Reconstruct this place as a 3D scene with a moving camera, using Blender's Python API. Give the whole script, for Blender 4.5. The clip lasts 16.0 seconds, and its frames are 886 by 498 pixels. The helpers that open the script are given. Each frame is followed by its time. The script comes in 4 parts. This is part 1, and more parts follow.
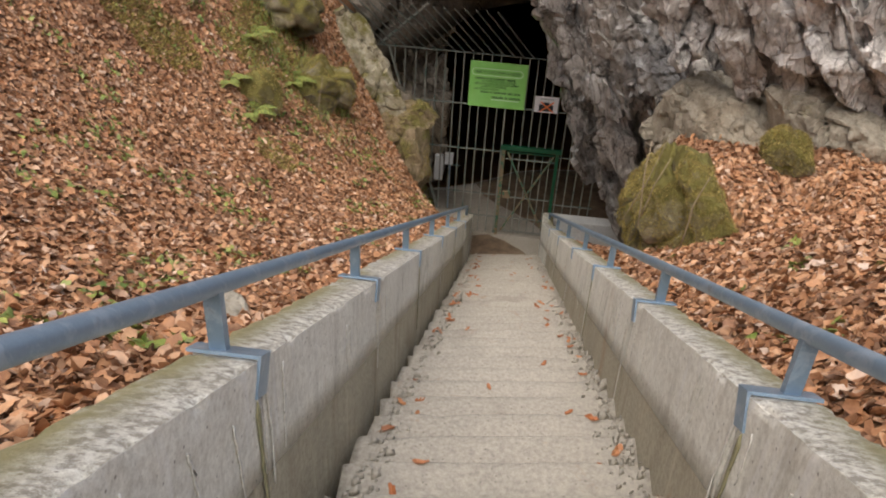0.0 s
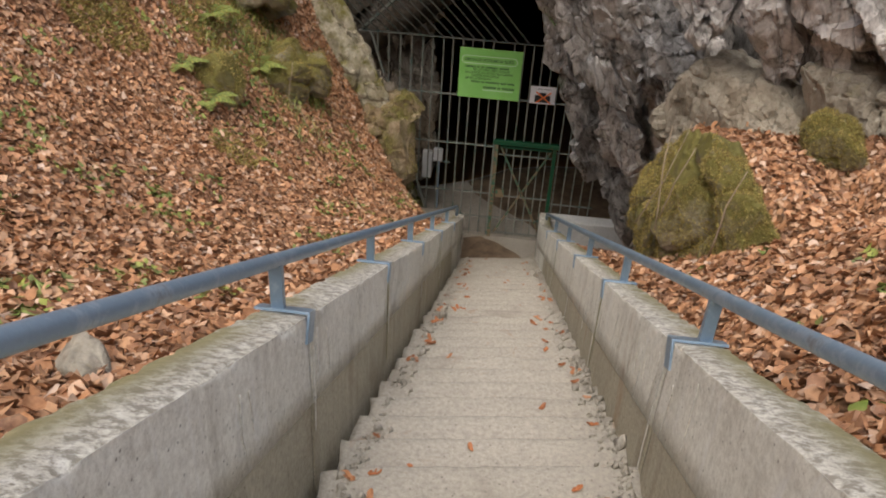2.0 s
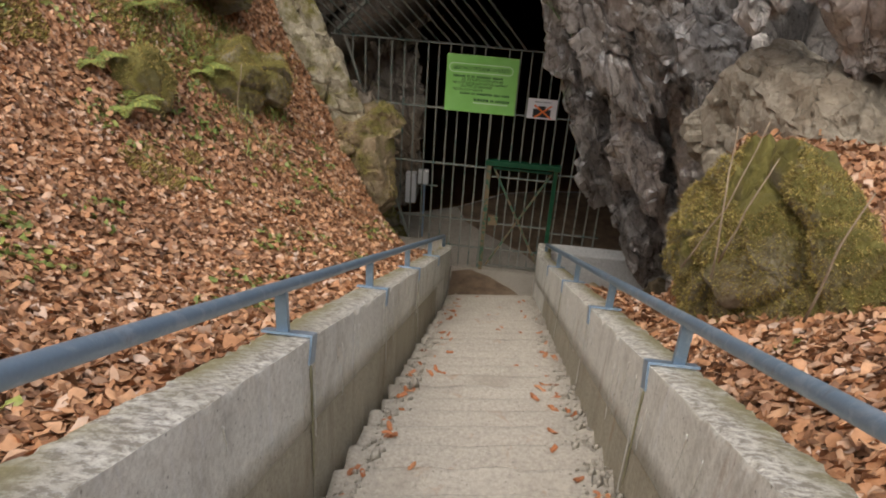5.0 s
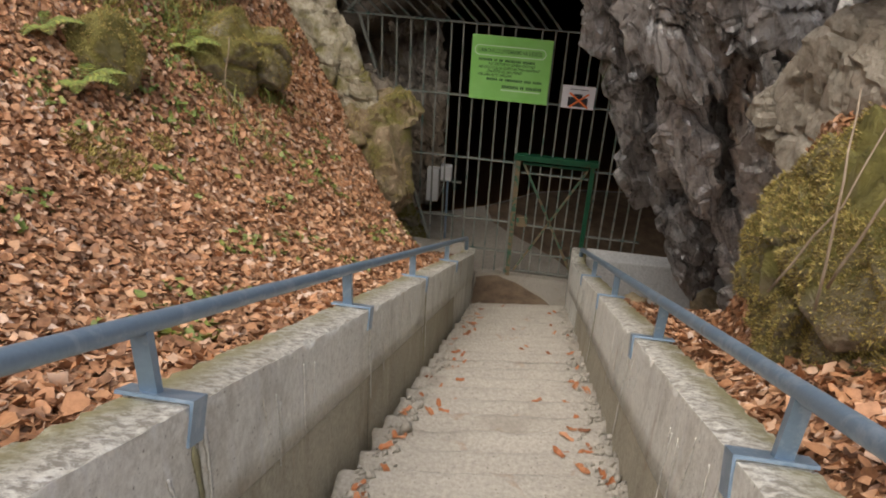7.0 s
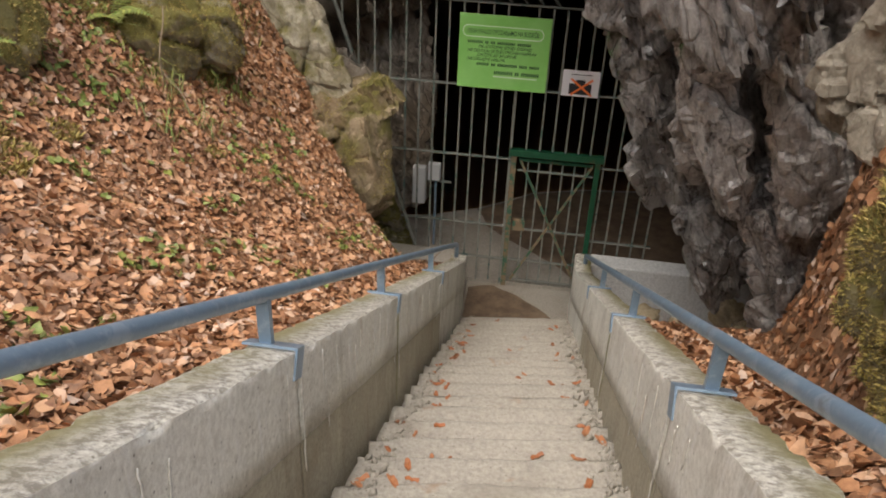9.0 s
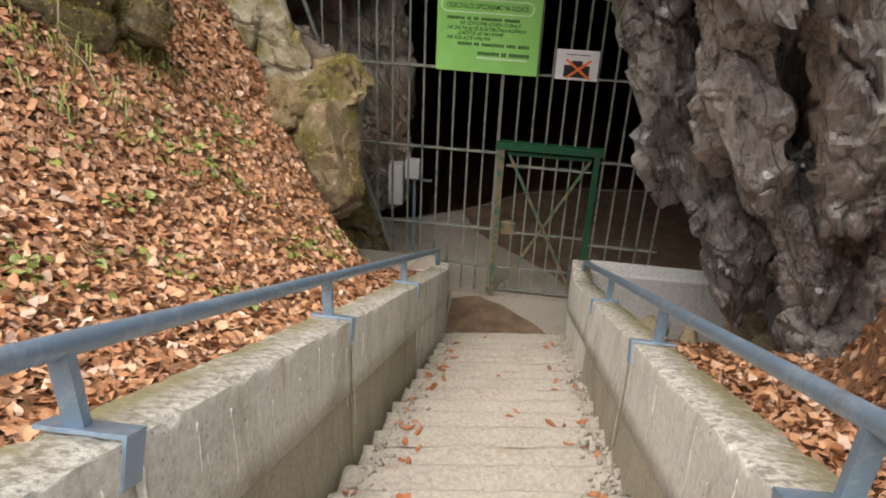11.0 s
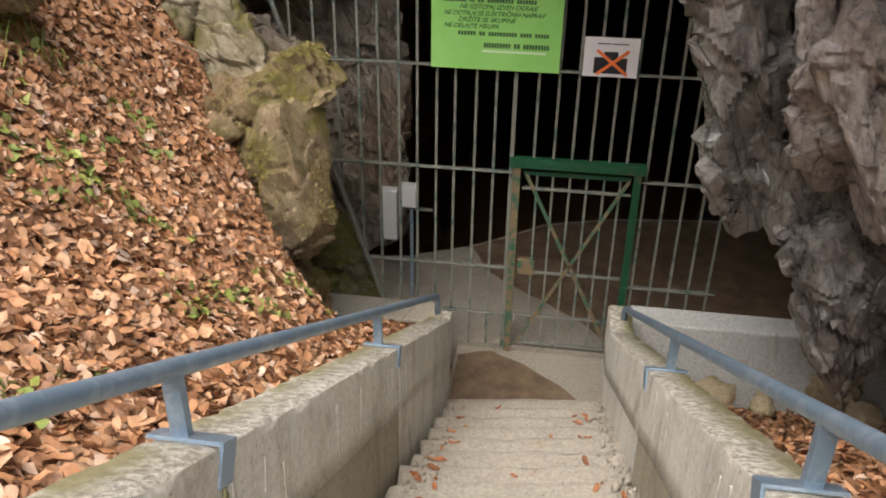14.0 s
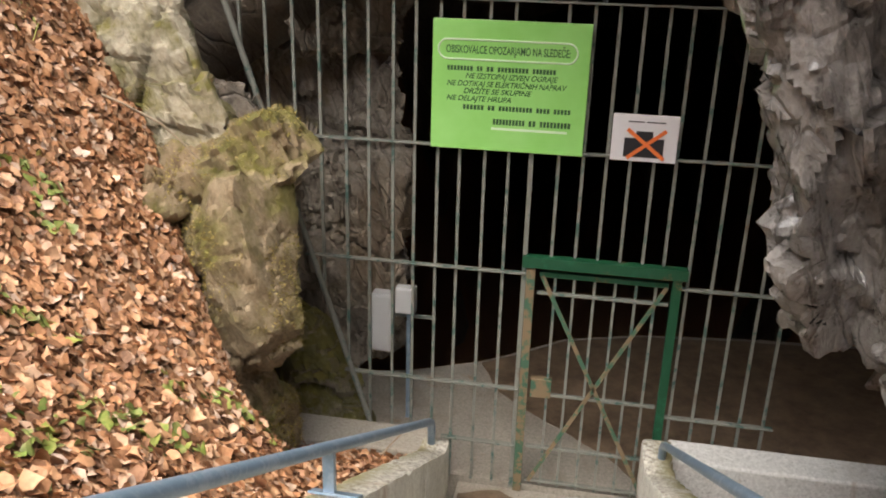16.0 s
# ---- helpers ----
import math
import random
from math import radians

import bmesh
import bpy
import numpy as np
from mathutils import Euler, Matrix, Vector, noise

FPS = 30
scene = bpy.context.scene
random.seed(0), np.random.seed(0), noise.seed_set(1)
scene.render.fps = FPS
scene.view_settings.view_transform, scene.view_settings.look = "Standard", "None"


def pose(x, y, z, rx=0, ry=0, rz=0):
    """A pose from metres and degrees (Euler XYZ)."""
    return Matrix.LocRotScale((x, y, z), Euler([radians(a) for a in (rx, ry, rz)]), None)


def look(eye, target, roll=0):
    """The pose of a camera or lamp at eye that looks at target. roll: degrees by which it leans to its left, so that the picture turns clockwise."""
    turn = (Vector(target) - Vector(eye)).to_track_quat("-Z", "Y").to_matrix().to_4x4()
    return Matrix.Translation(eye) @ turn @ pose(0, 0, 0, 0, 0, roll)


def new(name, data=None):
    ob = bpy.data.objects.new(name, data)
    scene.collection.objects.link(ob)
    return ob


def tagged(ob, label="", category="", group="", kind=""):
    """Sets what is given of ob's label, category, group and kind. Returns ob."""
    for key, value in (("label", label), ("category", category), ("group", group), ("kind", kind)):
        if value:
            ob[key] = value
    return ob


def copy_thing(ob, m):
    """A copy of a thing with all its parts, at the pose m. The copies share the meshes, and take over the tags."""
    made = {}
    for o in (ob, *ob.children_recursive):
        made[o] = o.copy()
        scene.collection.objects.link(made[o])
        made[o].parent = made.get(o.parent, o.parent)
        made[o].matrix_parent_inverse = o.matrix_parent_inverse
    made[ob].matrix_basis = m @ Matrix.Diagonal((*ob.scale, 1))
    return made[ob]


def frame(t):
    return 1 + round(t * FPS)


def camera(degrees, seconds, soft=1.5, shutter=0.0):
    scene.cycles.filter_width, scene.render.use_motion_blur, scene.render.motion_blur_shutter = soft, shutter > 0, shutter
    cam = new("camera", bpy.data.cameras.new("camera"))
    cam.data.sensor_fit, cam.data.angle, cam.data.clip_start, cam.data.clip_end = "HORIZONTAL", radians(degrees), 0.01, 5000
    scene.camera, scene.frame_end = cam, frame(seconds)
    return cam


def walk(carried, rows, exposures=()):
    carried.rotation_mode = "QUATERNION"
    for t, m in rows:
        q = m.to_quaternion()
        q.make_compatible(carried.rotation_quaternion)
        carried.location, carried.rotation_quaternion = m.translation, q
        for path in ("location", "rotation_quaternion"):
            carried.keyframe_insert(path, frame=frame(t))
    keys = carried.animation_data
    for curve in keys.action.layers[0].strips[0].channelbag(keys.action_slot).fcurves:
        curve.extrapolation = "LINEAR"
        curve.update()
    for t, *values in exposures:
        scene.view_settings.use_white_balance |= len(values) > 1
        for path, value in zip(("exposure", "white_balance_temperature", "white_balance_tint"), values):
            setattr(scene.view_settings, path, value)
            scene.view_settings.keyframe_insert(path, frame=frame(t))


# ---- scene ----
cam = camera(56.4, 16.0, soft=1.9)
METRES, EYE, TILT, LEAN, TURN = 9.6, 8.52, 0.0, 0.0, 4.8
ROWS = [
    (0.0, 0.0, 0.0, 0.0, 1.98, -33.24, -3.03),
    (0.5, 0.0009, 0.0258, -0.0134, 1.58, -33.28, -3.02),
    (1.0, 0.0068, 0.0509, -0.0297, 1.73, -33.05, -2.95),
    (1.5, 0.0056, 0.0781, -0.0432, 1.34, -33.38, -3.15),
    (2.0, 0.0134, 0.1075, -0.06, 1.64, -33.29, -2.99),
    (2.5, 0.013, 0.1364, -0.077, 0.97, -32.98, -3.24),
    (3.0, 0.0171, 0.1642, -0.0899, 0.83, -32.65, -3.07),
    (3.5, 0.0214, 0.1887, -0.1039, 0.83, -31.81, -3.18),
    (4.0, 0.0242, 0.2159, -0.1186, 0.86, -31.28, -3.35),
    (6.5, 0.0436, 0.3513, -0.1913, 3.38, -31.92, -2.78),
    (7.0, 0.0494, 0.3791, -0.2071, 4.03, -31.63, -2.65),
    (7.5, 0.0545, 0.4092, -0.2245, 4.24, -31.2, -2.44),
    (8.0, 0.0613, 0.4345, -0.2394, 4.83, -31.04, -2.27),
    (8.5, 0.0589, 0.4623, -0.2544, 4.31, -31.3, -2.24),
    (11.0, 0.0665, 0.5977, -0.3331, 2.78, -30.86, -2.08),
    (11.5, 0.0762, 0.6235, -0.3469, 3.03, -30.63, -1.9),
    (12.0, 0.077, 0.6518, -0.3622, 2.61, -30.54, -1.84),
    (12.5, 0.0811, 0.6785, -0.3783, 3.06, -30.08, -1.5),
    (13.0, 0.0776, 0.7065, -0.3936, 2.8, -29.76, -1.15),
    (13.5, 0.0776, 0.7343, -0.4089, 3.46, -29.22, -0.73),
    (14.0, 0.0798, 0.761, -0.4232, 3.77, -28.21, -0.77),
    (14.5, 0.0806, 0.7882, -0.4382, 3.68, -26.78, -0.82),
    (15.0, 0.0889, 0.8137, -0.4519, 4.73, -24.42, -0.77),
    (15.5, 0.0866, 0.841, -0.4661, 4.53, -22.17, -1.15),
    (16.0, 0.0904, 0.866, -0.4798, 5.76, -20.23, -1.5),
]
# the film's camera opens up as it comes closer to the dark cave
EXPOSURE = [(0.0, 0.32), (4.0, 0.20), (7.0, 0.32), (8.5, 0.44), (11.0, 0.88), (12.0, 0.76), (13.5, 0.95), (15.0, 1.15), (16.0, 1.42)]
walk(cam, [(t, pose(0, 0, EYE, TILT, LEAN, TURN) @ pose(METRES * x, METRES * y, METRES * z, 90 + pitch, roll, yaw)) for t, x, y, z, yaw, pitch, roll in ROWS],
     exposures=EXPOSURE)

# ---------------------------------------------------------------- light
SUN_EL, SUN_AZ = 62.0, 194.0
world = bpy.data.worlds.new("world")
scene.world = world
world.use_nodes = True
wn = world.node_tree.nodes
sky = wn.new("ShaderNodeTexSky")
sky.sky_type, sky.sun_disc = "NISHITA", False
sky.sun_elevation, sky.sun_rotation = radians(SUN_EL), radians(SUN_AZ)
sky.air_density, sky.dust_density, sky.ozone_density = 1.0, 4.0, 0.6
world.node_tree.links.new(sky.outputs[0], wn["Background"].inputs[0])
wn["Background"].inputs[1].default_value = 0.145

sun = new("sun", bpy.data.lights.new("sun", "SUN"))
sun.data.energy, sun.data.angle, sun.data.color = 2.3, radians(70), (1.0, 0.955, 0.88)
ax, el = radians(SUN_AZ), radians(SUN_EL)
sun_dir = Vector((math.sin(ax) * math.cos(el), math.cos(ax) * math.cos(el), math.sin(el)))
sun.matrix_world = look(sun_dir * 40, (0, 0, 0))

# ---------------------------------------------------------------- plan
SLOPE = 0.555            # fall of the stairs
TOP = 7.956              # top of the left cheek wall at y = 0
RUN, RISE = 0.3243, 0.18
FOOT = 12.76             # front edge of the bottom landing
SKEW = 0.16              # the steps lie slightly askew between the walls
XL, XR = -0.59, 0.70     # inner faces of the cheek walls
GATE = 13.72             # plane of the gate


def wall_top(y):
    return TOP - SLOPE * y


def ease(v, a, b):
    v = np.clip((np.asarray(v, float) - a) / (b - a), 0.0, 1.0)
    return v * v * (3 - 2 * v)


def hashed(ix, iy, iz, seed):
    h = (ix.astype(np.int64) * 73856093) ^ (iy.astype(np.int64) * 19349663) ^ (iz.astype(np.int64) * 83492791) ^ (seed * 2654435761)
    h = (h ^ (h >> 13)) * 1274126177
    h = (h ^ (h >> 16)) & 0xFFFFFF
    return h / float(0xFFFFFF)


def vnoise(p, seed=0):
    """Smooth noise from -1 to 1 at the points p."""
    p = np.asarray(p, float)
    i = np.floor(p).astype(np.int64)
    f = p - i
    f = f * f * f * (f * (f * 6 - 15) + 10)
    out = np.zeros(len(p))
    for a in (0, 1):
        for b in (0, 1):
            for c in (0, 1):
                w = np.abs(1 - a - f[:, 0]) * np.abs(1 - b - f[:, 1]) * np.abs(1 - c - f[:, 2])
                out += w * hashed(i[:, 0] + a, i[:, 1] + b, i[:, 2] + c, seed)
    return out * 2 - 1


def fbm(p, octaves=4, seed=0, gain=0.5):
    p = np.asarray(p, float)
    out, amp, tot = np.zeros(len(p)), 1.0, 0.0
    for o in range(octaves):
        out += amp * vnoise(p * 2.0 ** o, seed + o * 17)
        tot += amp
        amp *= gain
    return out / tot


def cells(p, seed=0):
    """Distances to the nearest and second nearest of scattered seeds, and the nearest one's number and offset."""
    p = np.asarray(p, float)
    i = np.floor(p).astype(np.int64)
    d1, d2, who, off = np.full(len(p), 9.0), np.full(len(p), 9.0), np.zeros(len(p)), np.zeros((len(p), 3))
    for a in (-1, 0, 1):
        for b in (-1, 0, 1):
            for c in (-1, 0, 1):
                j = i + np.array((a, b, c))
                q = np.stack([hashed(j[:, 0], j[:, 1], j[:, 2], seed + k) for k in (1, 2, 3)], 1) + j
                d = np.linalg.norm(q - p, axis=1)
                tag = hashed(j[:, 0], j[:, 1], j[:, 2], seed + 9)
                near = d < d1
                d2 = np.where(near, d1, np.minimum(d2, d))
                who = np.where(near, tag, who)
                off = np.where(near[:, None], p - q, off)
                d1 = np.where(near, d, d1)
    return d1, d2, who, off


def left_ground(x, y):
    d = np.maximum(XL - 0.19 - x, 0.0)
    yc = np.clip(y, -6, 13.3)
    dd = np.minimum(d, 4.5)
    up = -0.255 * dd + 0.159 * dd ** 2 + 0.69 * dd * (yc / 10) ** 3
    brink = 0.5 + 0.8 * (yc - 11.6)
    up = up * (1 - ease(yc, 11.0, 11.8) * (1 - ease(d - brink, -0.25, 0.25)))
    up = up + (d - dd) * (1.0 + 0.5 * (np.clip(yc, 0, 13) / 10) ** 3) * 0.8
    return wall_top(np.clip(y, -60, 13.0)) - 0.12 + up


def right_ground(x, y):
    d = np.maximum(x - XR - 0.18, 0.0)
    dd = np.minimum(d, 1.2)
    fade = 1 - ease(y, 6.6, 7.6)
    base = wall_top(np.clip(y, -60, 13.0)) - 0.10 - 0.5 * ease(y, 9.0, 12.4) + (0.52 * dd + 0.12 * np.clip(d - 1.2, 0, 2)) * fade
    shelf = 5.40 + 0.10 * np.clip(d - 1.0, -0.5, 2.0) - 0.36 * np.maximum(y - 6.7, 0)
    behind = ease((x - 1.10) * 0.86 + (y - 6.70) * 0.51, 0.0, 0.25)
    held = ease(x - 1.28 - 0.20 * (y - 6.9), -0.1, 0.2)
    k = np.where(y > 6.6, held, 1.0) * behind * ease(y, 4.8, 5.8) * (1 - ease(y, 8.6, 9.4))
    z = base + k * np.maximum(shelf - base, 0)
    z = z - 0.36 * np.exp(-(((x - 2.38) / 0.17) ** 2 + ((y - 6.14) / 0.30) ** 2))
    return z + np.maximum(d - 3.2, 0) * 0.5


def ground_height(x, y):
    """The one sheet of ground: two banks with the trench of the stairs and the cave's mouth between them."""
    x, y = np.asarray(x, float), np.asarray(y, float)
    p = np.stack([x, y, 0 * x], 1)
    rough = 0.05 * fbm(p * 1.1, 3, 5) + 0.02 * fbm(p * 4.0, 2, 8)
    left, right = left_ground(x, y), right_ground(x, y)
    trench = np.minimum(wall_top(np.clip(y, -60, 13.0)), 9.5) - 1.3
    soft_l, soft_r = ease(-x, 0.60, 0.72), ease(x, 0.72, 0.84)
    z = trench + (left + rough - trench) * soft_l + (right + rough - trench) * soft_r
    cave = ease(y, 12.9, 13.3) * ease(x, -2.6, -2.0) * (1 - ease(x, 3.4, 4.2)) * (1 - ease(y, 42, 48))
    z = z + cave * (-0.25 - 3.0 * ease(y, 14.7, 15.0) - z)
    far = ease(np.hypot(x, y - 5), 26, 60) * (1 - cave)
    return z + far * (9.0 - z) * 0.6


# ---------------------------------------------------------------- mesh helpers
def finish(name, me, material, parent=None, label="", smooth=True):
    if material is not None:
        me.materials.append(material)
    if smooth:
        me.shade_smooth()
    ob = new(name, me)
    if parent is not None:
        ob.parent = parent
    if label:
        ob["label"] = label
    return ob


def part(name, bm, material, parent=None, label="", smooth=False):
    me = bpy.data.meshes.new(name)
    bmesh.ops.recalc_face_normals(bm, faces=bm.faces[:])
    bm.to_mesh(me)
    bm.free()
    return finish(name, me, material, parent, label, smooth)


def from_arrays(name, verts, faces, material, parent=None, label="", smooth=True):
    me = bpy.data.meshes.new(name)
    verts = np.asarray(verts, np.float32)
    faces = np.asarray(faces, np.int32)
    me.vertices.add(len(verts))
    me.vertices.foreach_set("co", verts.ravel())
    n, k = faces.shape
    me.loops.add(n * k)
    me.loops.foreach_set("vertex_index", faces.ravel())
    me.polygons.add(n)
    me.polygons.foreach_set("loop_start", np.arange(0, n * k, k, dtype=np.int32))
    me.update(calc_edges=True)
    me.validate()
    return finish(name, me, material, parent, label, smooth)


def box(x0, x1, y0, y1, z0, z1, bevel=0.004, bm=None):
    bm = bm or bmesh.new()
    made = bmesh.ops.create_cube(bm, size=1.0, matrix=Matrix.Translation(((x0 + x1) / 2, (y0 + y1) / 2, (z0 + z1) / 2)) @ Matrix.Diagonal((x1 - x0, y1 - y0, z1 - z0, 1)))
    if bevel > 0:
        vs = set(made["verts"])
        bmesh.ops.bevel(bm, geom=[e for e in bm.edges if e.verts[0] in vs], offset=bevel, segments=2, affect="EDGES", profile=0.5)
    return bm


def bar(a, b, wide, deep=None, bm=None, up=(0, 1, 0)):
    """A square or flat bar from a to b."""
    bm = bm or bmesh.new()
    a, b = Vector(a), Vector(b)
    d = (b - a).normalized()
    s = d.cross(Vector(up)).normalized()
    u = s.cross(d).normalized()
    deep = deep or wide
    vs = []
    for p in (a, b):
        for i, j in ((-1, -1), (1, -1), (1, 1), (-1, 1)):
            vs.append(bm.verts.new(p + s * (i * wide / 2) + u * (j * deep / 2)))
    for q in ((0, 1, 2, 3), (7, 6, 5, 4), (0, 4, 5, 1), (1, 5, 6, 2), (2, 6, 7, 3), (3, 7, 4, 0)):
        bm.faces.new([vs[k] for k in q])
    return bm


def tube(points, radius, sides=14, bm=None, caps=True):
    """A round tube along a line of points; radius may be one value or one a point."""
    bm = bm or bmesh.new()
    pts = [Vector(p) for p in points]
    radii = radius if isinstance(radius, (list, tuple)) else [radius] * len(pts)
    rings, ref = [], None
    for i, p in enumerate(pts):
        d = (pts[min(i + 1, len(pts) - 1)] - pts[max(i - 1, 0)]).normalized()
        if ref is None:
            ref = d.orthogonal().normalized()
        ref = (ref - d * ref.dot(d)).normalized()
        other = d.cross(ref)
        rings.append([bm.verts.new(p + (ref * math.cos(k * math.tau / sides) + other * math.sin(k * math.tau / sides)) * radii[i]) for k in range(sides)])
    for r, s in zip(rings, rings[1:]):
        for k in range(sides):
            bm.faces.new((r[k], r[(k + 1) % sides], s[(k + 1) % sides], s[k]))
    if caps:
        bm.faces.new(rings[0][::-1])
        bm.faces.new(rings[-1])
    return bm


def empty(name, place=(0, 0, 0)):
    ob = new(name)
    ob.location = place
    ob.empty_display_size = 0.1
    return ob


# ---------------------------------------------------------------- materials
def material(name, rough=0.8, metal=0.0):
    m = bpy.data.materials.new(name)
    m.use_nodes = True
    b = m.node_tree.nodes["Principled BSDF"]
    b.inputs["Roughness"].default_value, b.inputs["Metallic"].default_value = rough, metal
    return m, m.node_tree, b


def node(tree, kind, **sets):
    n = tree.nodes.new(kind)
    for key, value in sets.items():
        if key in n.inputs:
            n.inputs[key].default_value = value
    return n


def coords(tree, scale=(1, 1, 1), turn=(0, 0, 0)):
    t = tree.nodes.new("ShaderNodeTexCoord")
    m = tree.nodes.new("ShaderNodeMapping")
    m.inputs["Scale"].default_value = scale
    m.inputs["Rotation"].default_value = [radians(a) for a in turn]
    tree.links.new(t.outputs["Object"], m.inputs["Vector"])
    return m.outputs[0]


def noise_of(tree, vec, scale, detail=6.0, rough=0.6, distort=0.0):
    n = tree.nodes.new("ShaderNodeTexNoise")
    n.inputs["Scale"].default_value, n.inputs["Detail"].default_value = scale, detail
    n.inputs["Roughness"].default_value, n.inputs["Distortion"].default_value = rough, distort
    tree.links.new(vec, n.inputs["Vector"])
    return n.outputs["Fac"]


def ramp(tree, fac, *stops):
    r = tree.nodes.new("ShaderNodeValToRGB")
    e = r.color_ramp.elements
    while len(e) < len(stops):
        e.new(0.5)
    for el_, (pos, col) in zip(e, stops):
        el_.position = pos
        el_.color = (*col, 1) if len(col) == 3 else col
    tree.links.new(fac, r.inputs[0])
    return r.outputs[0]


def mix(tree, fac, a, b, blend="MIX"):
    n = tree.nodes.new("ShaderNodeMix")
    n.data_type, n.blend_type = "RGBA", blend
    for value, slot in ((fac, n.inputs[0]), (a, n.inputs[6]), (b, n.inputs[7])):
        if isinstance(value, (int, float)):
            slot.default_value = value
        elif isinstance(value, tuple):
            slot.default_value = (*value, 1)
        else:
            tree.links.new(value, slot)
    return n.outputs[2]


def maths(tree, op, a, b=0.0):
    n = tree.nodes.new("ShaderNodeMath")
    n.operation = op
    for value, slot in ((a, n.inputs[0]), (b, n.inputs[1])):
        if isinstance(value, (int, float)):
            slot.default_value = value
        else:
            tree.links.new(value, slot)
    return n.outputs[0]


def bump(tree, bsdf, height, strength=0.4, distance=0.02):
    n = tree.nodes.new("ShaderNodeBump")
    n.inputs["Strength"].default_value, n.inputs["Distance"].default_value = strength, distance
    tree.links.new(height, n.inputs["Height"])
    tree.links.new(n.outputs[0], bsdf.inputs["Normal"])


def up_facing(tree, low, high):
    g = tree.nodes.new("ShaderNodeNewGeometry")
    s = tree.nodes.new("ShaderNodeSeparateXYZ")
    tree.links.new(g.outputs["Normal"], s.inputs[0])
    r = tree.nodes.new("ShaderNodeMapRange")
    r.inputs[1].default_value, r.inputs[2].default_value = low, high
    tree.links.new(s.outputs[2], r.inputs[0])
    return r.outputs[0]


def concrete(name, pale, dark, stain, moss_amount=0.0, grain=1.0, streak=True):
    m, t, b = material(name, 0.88)
    v = coords(t)
    big = noise_of(t, v, 1.3, 5, 0.6, 0.3)
    fine = noise_of(t, v, 45, 6, 0.7)
    spots = noise_of(t, v, 190, 3, 0.6)
    col = ramp(t, big, (0.3, dark), (0.55, pale), (0.75, tuple(c * 1.1 for c in pale)))
    col = mix(t, 0.55, col, ramp(t, fine, (0.3, tuple(c * 0.55 for c in pale)), (0.62, tuple(min(c * 1.35, 0.9) for c in pale))))
    col = mix(t, ramp(t, spots, (0.60, (0, 0, 0)), (0.72, (0.55, 0.55, 0.55))), col, tuple(c * 0.35 for c in dark))
    if streak:
        run = noise_of(t, coords(t, (2.6, 2.6, 0.42)), 2.3, 6, 0.7)
        col = mix(t, ramp(t, run, (0.52, (0, 0, 0)), (0.70, (0.42, 0.42, 0.42))), col, stain)
        light = noise_of(t, coords(t, (9.0, 9.0, 0.7), (0, 0, 30)), 2.0, 5, 0.65)
        col = mix(t, ramp(t, light, (0.55, (0, 0, 0)), (0.68, (0.4, 0.4, 0.4))), col, tuple(min(c * 1.45, 0.8) for c in pale))
    patch = noise_of(t, v, 0.9, 4, 0.7, 0.6)
    pits = t.nodes.new("ShaderNodeTexVoronoi")
    pits.inputs["Scale"].default_value = 26
    t.links.new(v, pits.inputs["Vector"])
    col = mix(t, ramp(t, pits.outputs["Distance"], (0.06, (0.8, 0.8, 0.8)), (0.14, (0, 0, 0))), col, tuple(c * 0.5 for c in stain))
    rusty = noise_of(t, coords(t, (1.6, 1.6, 0.5), (0, 0, 60)), 1.9, 5, 0.7, 0.8)
    col = mix(t, ramp(t, rusty, (0.62, (0, 0, 0)), (0.72, (0.55, 0.55, 0.55))), col, (0.30, 0.17, 0.075))
    col = mix(t, ramp(t, patch, (0.56, (0, 0, 0)), (0.70, (0.45, 0.45, 0.45))), col, stain)
    if moss_amount:
        mossy = maths(t, "MULTIPLY", up_facing(t, 0.45, 0.75), ramp(t, noise_of(t, v, 2.2, 6, 0.7), (0.32, (0, 0, 0)), (0.52, (moss_amount,) * 3)))
        sep = t.nodes.new("ShaderNodeSeparateXYZ")
        t.links.new(v, sep.inputs[0])
        outer = ramp(t, maths(t, "ABSOLUTE", maths(t, "SUBTRACT", sep.outputs[0], 0.058)), (0.70, (0.12, 0.12, 0.12)), (0.80, (1, 1, 1)))
        mossy = maths(t, "MULTIPLY", mossy, outer)
        rubble = ramp(t, noise_of(t, v, 28, 5, 0.75), (0.44, (0, 0, 0)), (0.58, (0.8, 0.8, 0.8)))
        col = mix(t, maths(t, "MULTIPLY", up_facing(t, 0.45, 0.75), rubble), col, (0.20, 0.175, 0.145))
        col = mix(t, mossy, col, mix(t, fine, (0.17, 0.155, 0.06), (0.38, 0.34, 0.18)))
    t.links.new(col, b.inputs["Base Color"])
    h = maths(t, "ADD", maths(t, "MULTIPLY", fine, 0.6), maths(t, "MULTIPLY", spots, 0.4))
    bump(t, b, h, 0.5 * grain, 0.012)
    return m


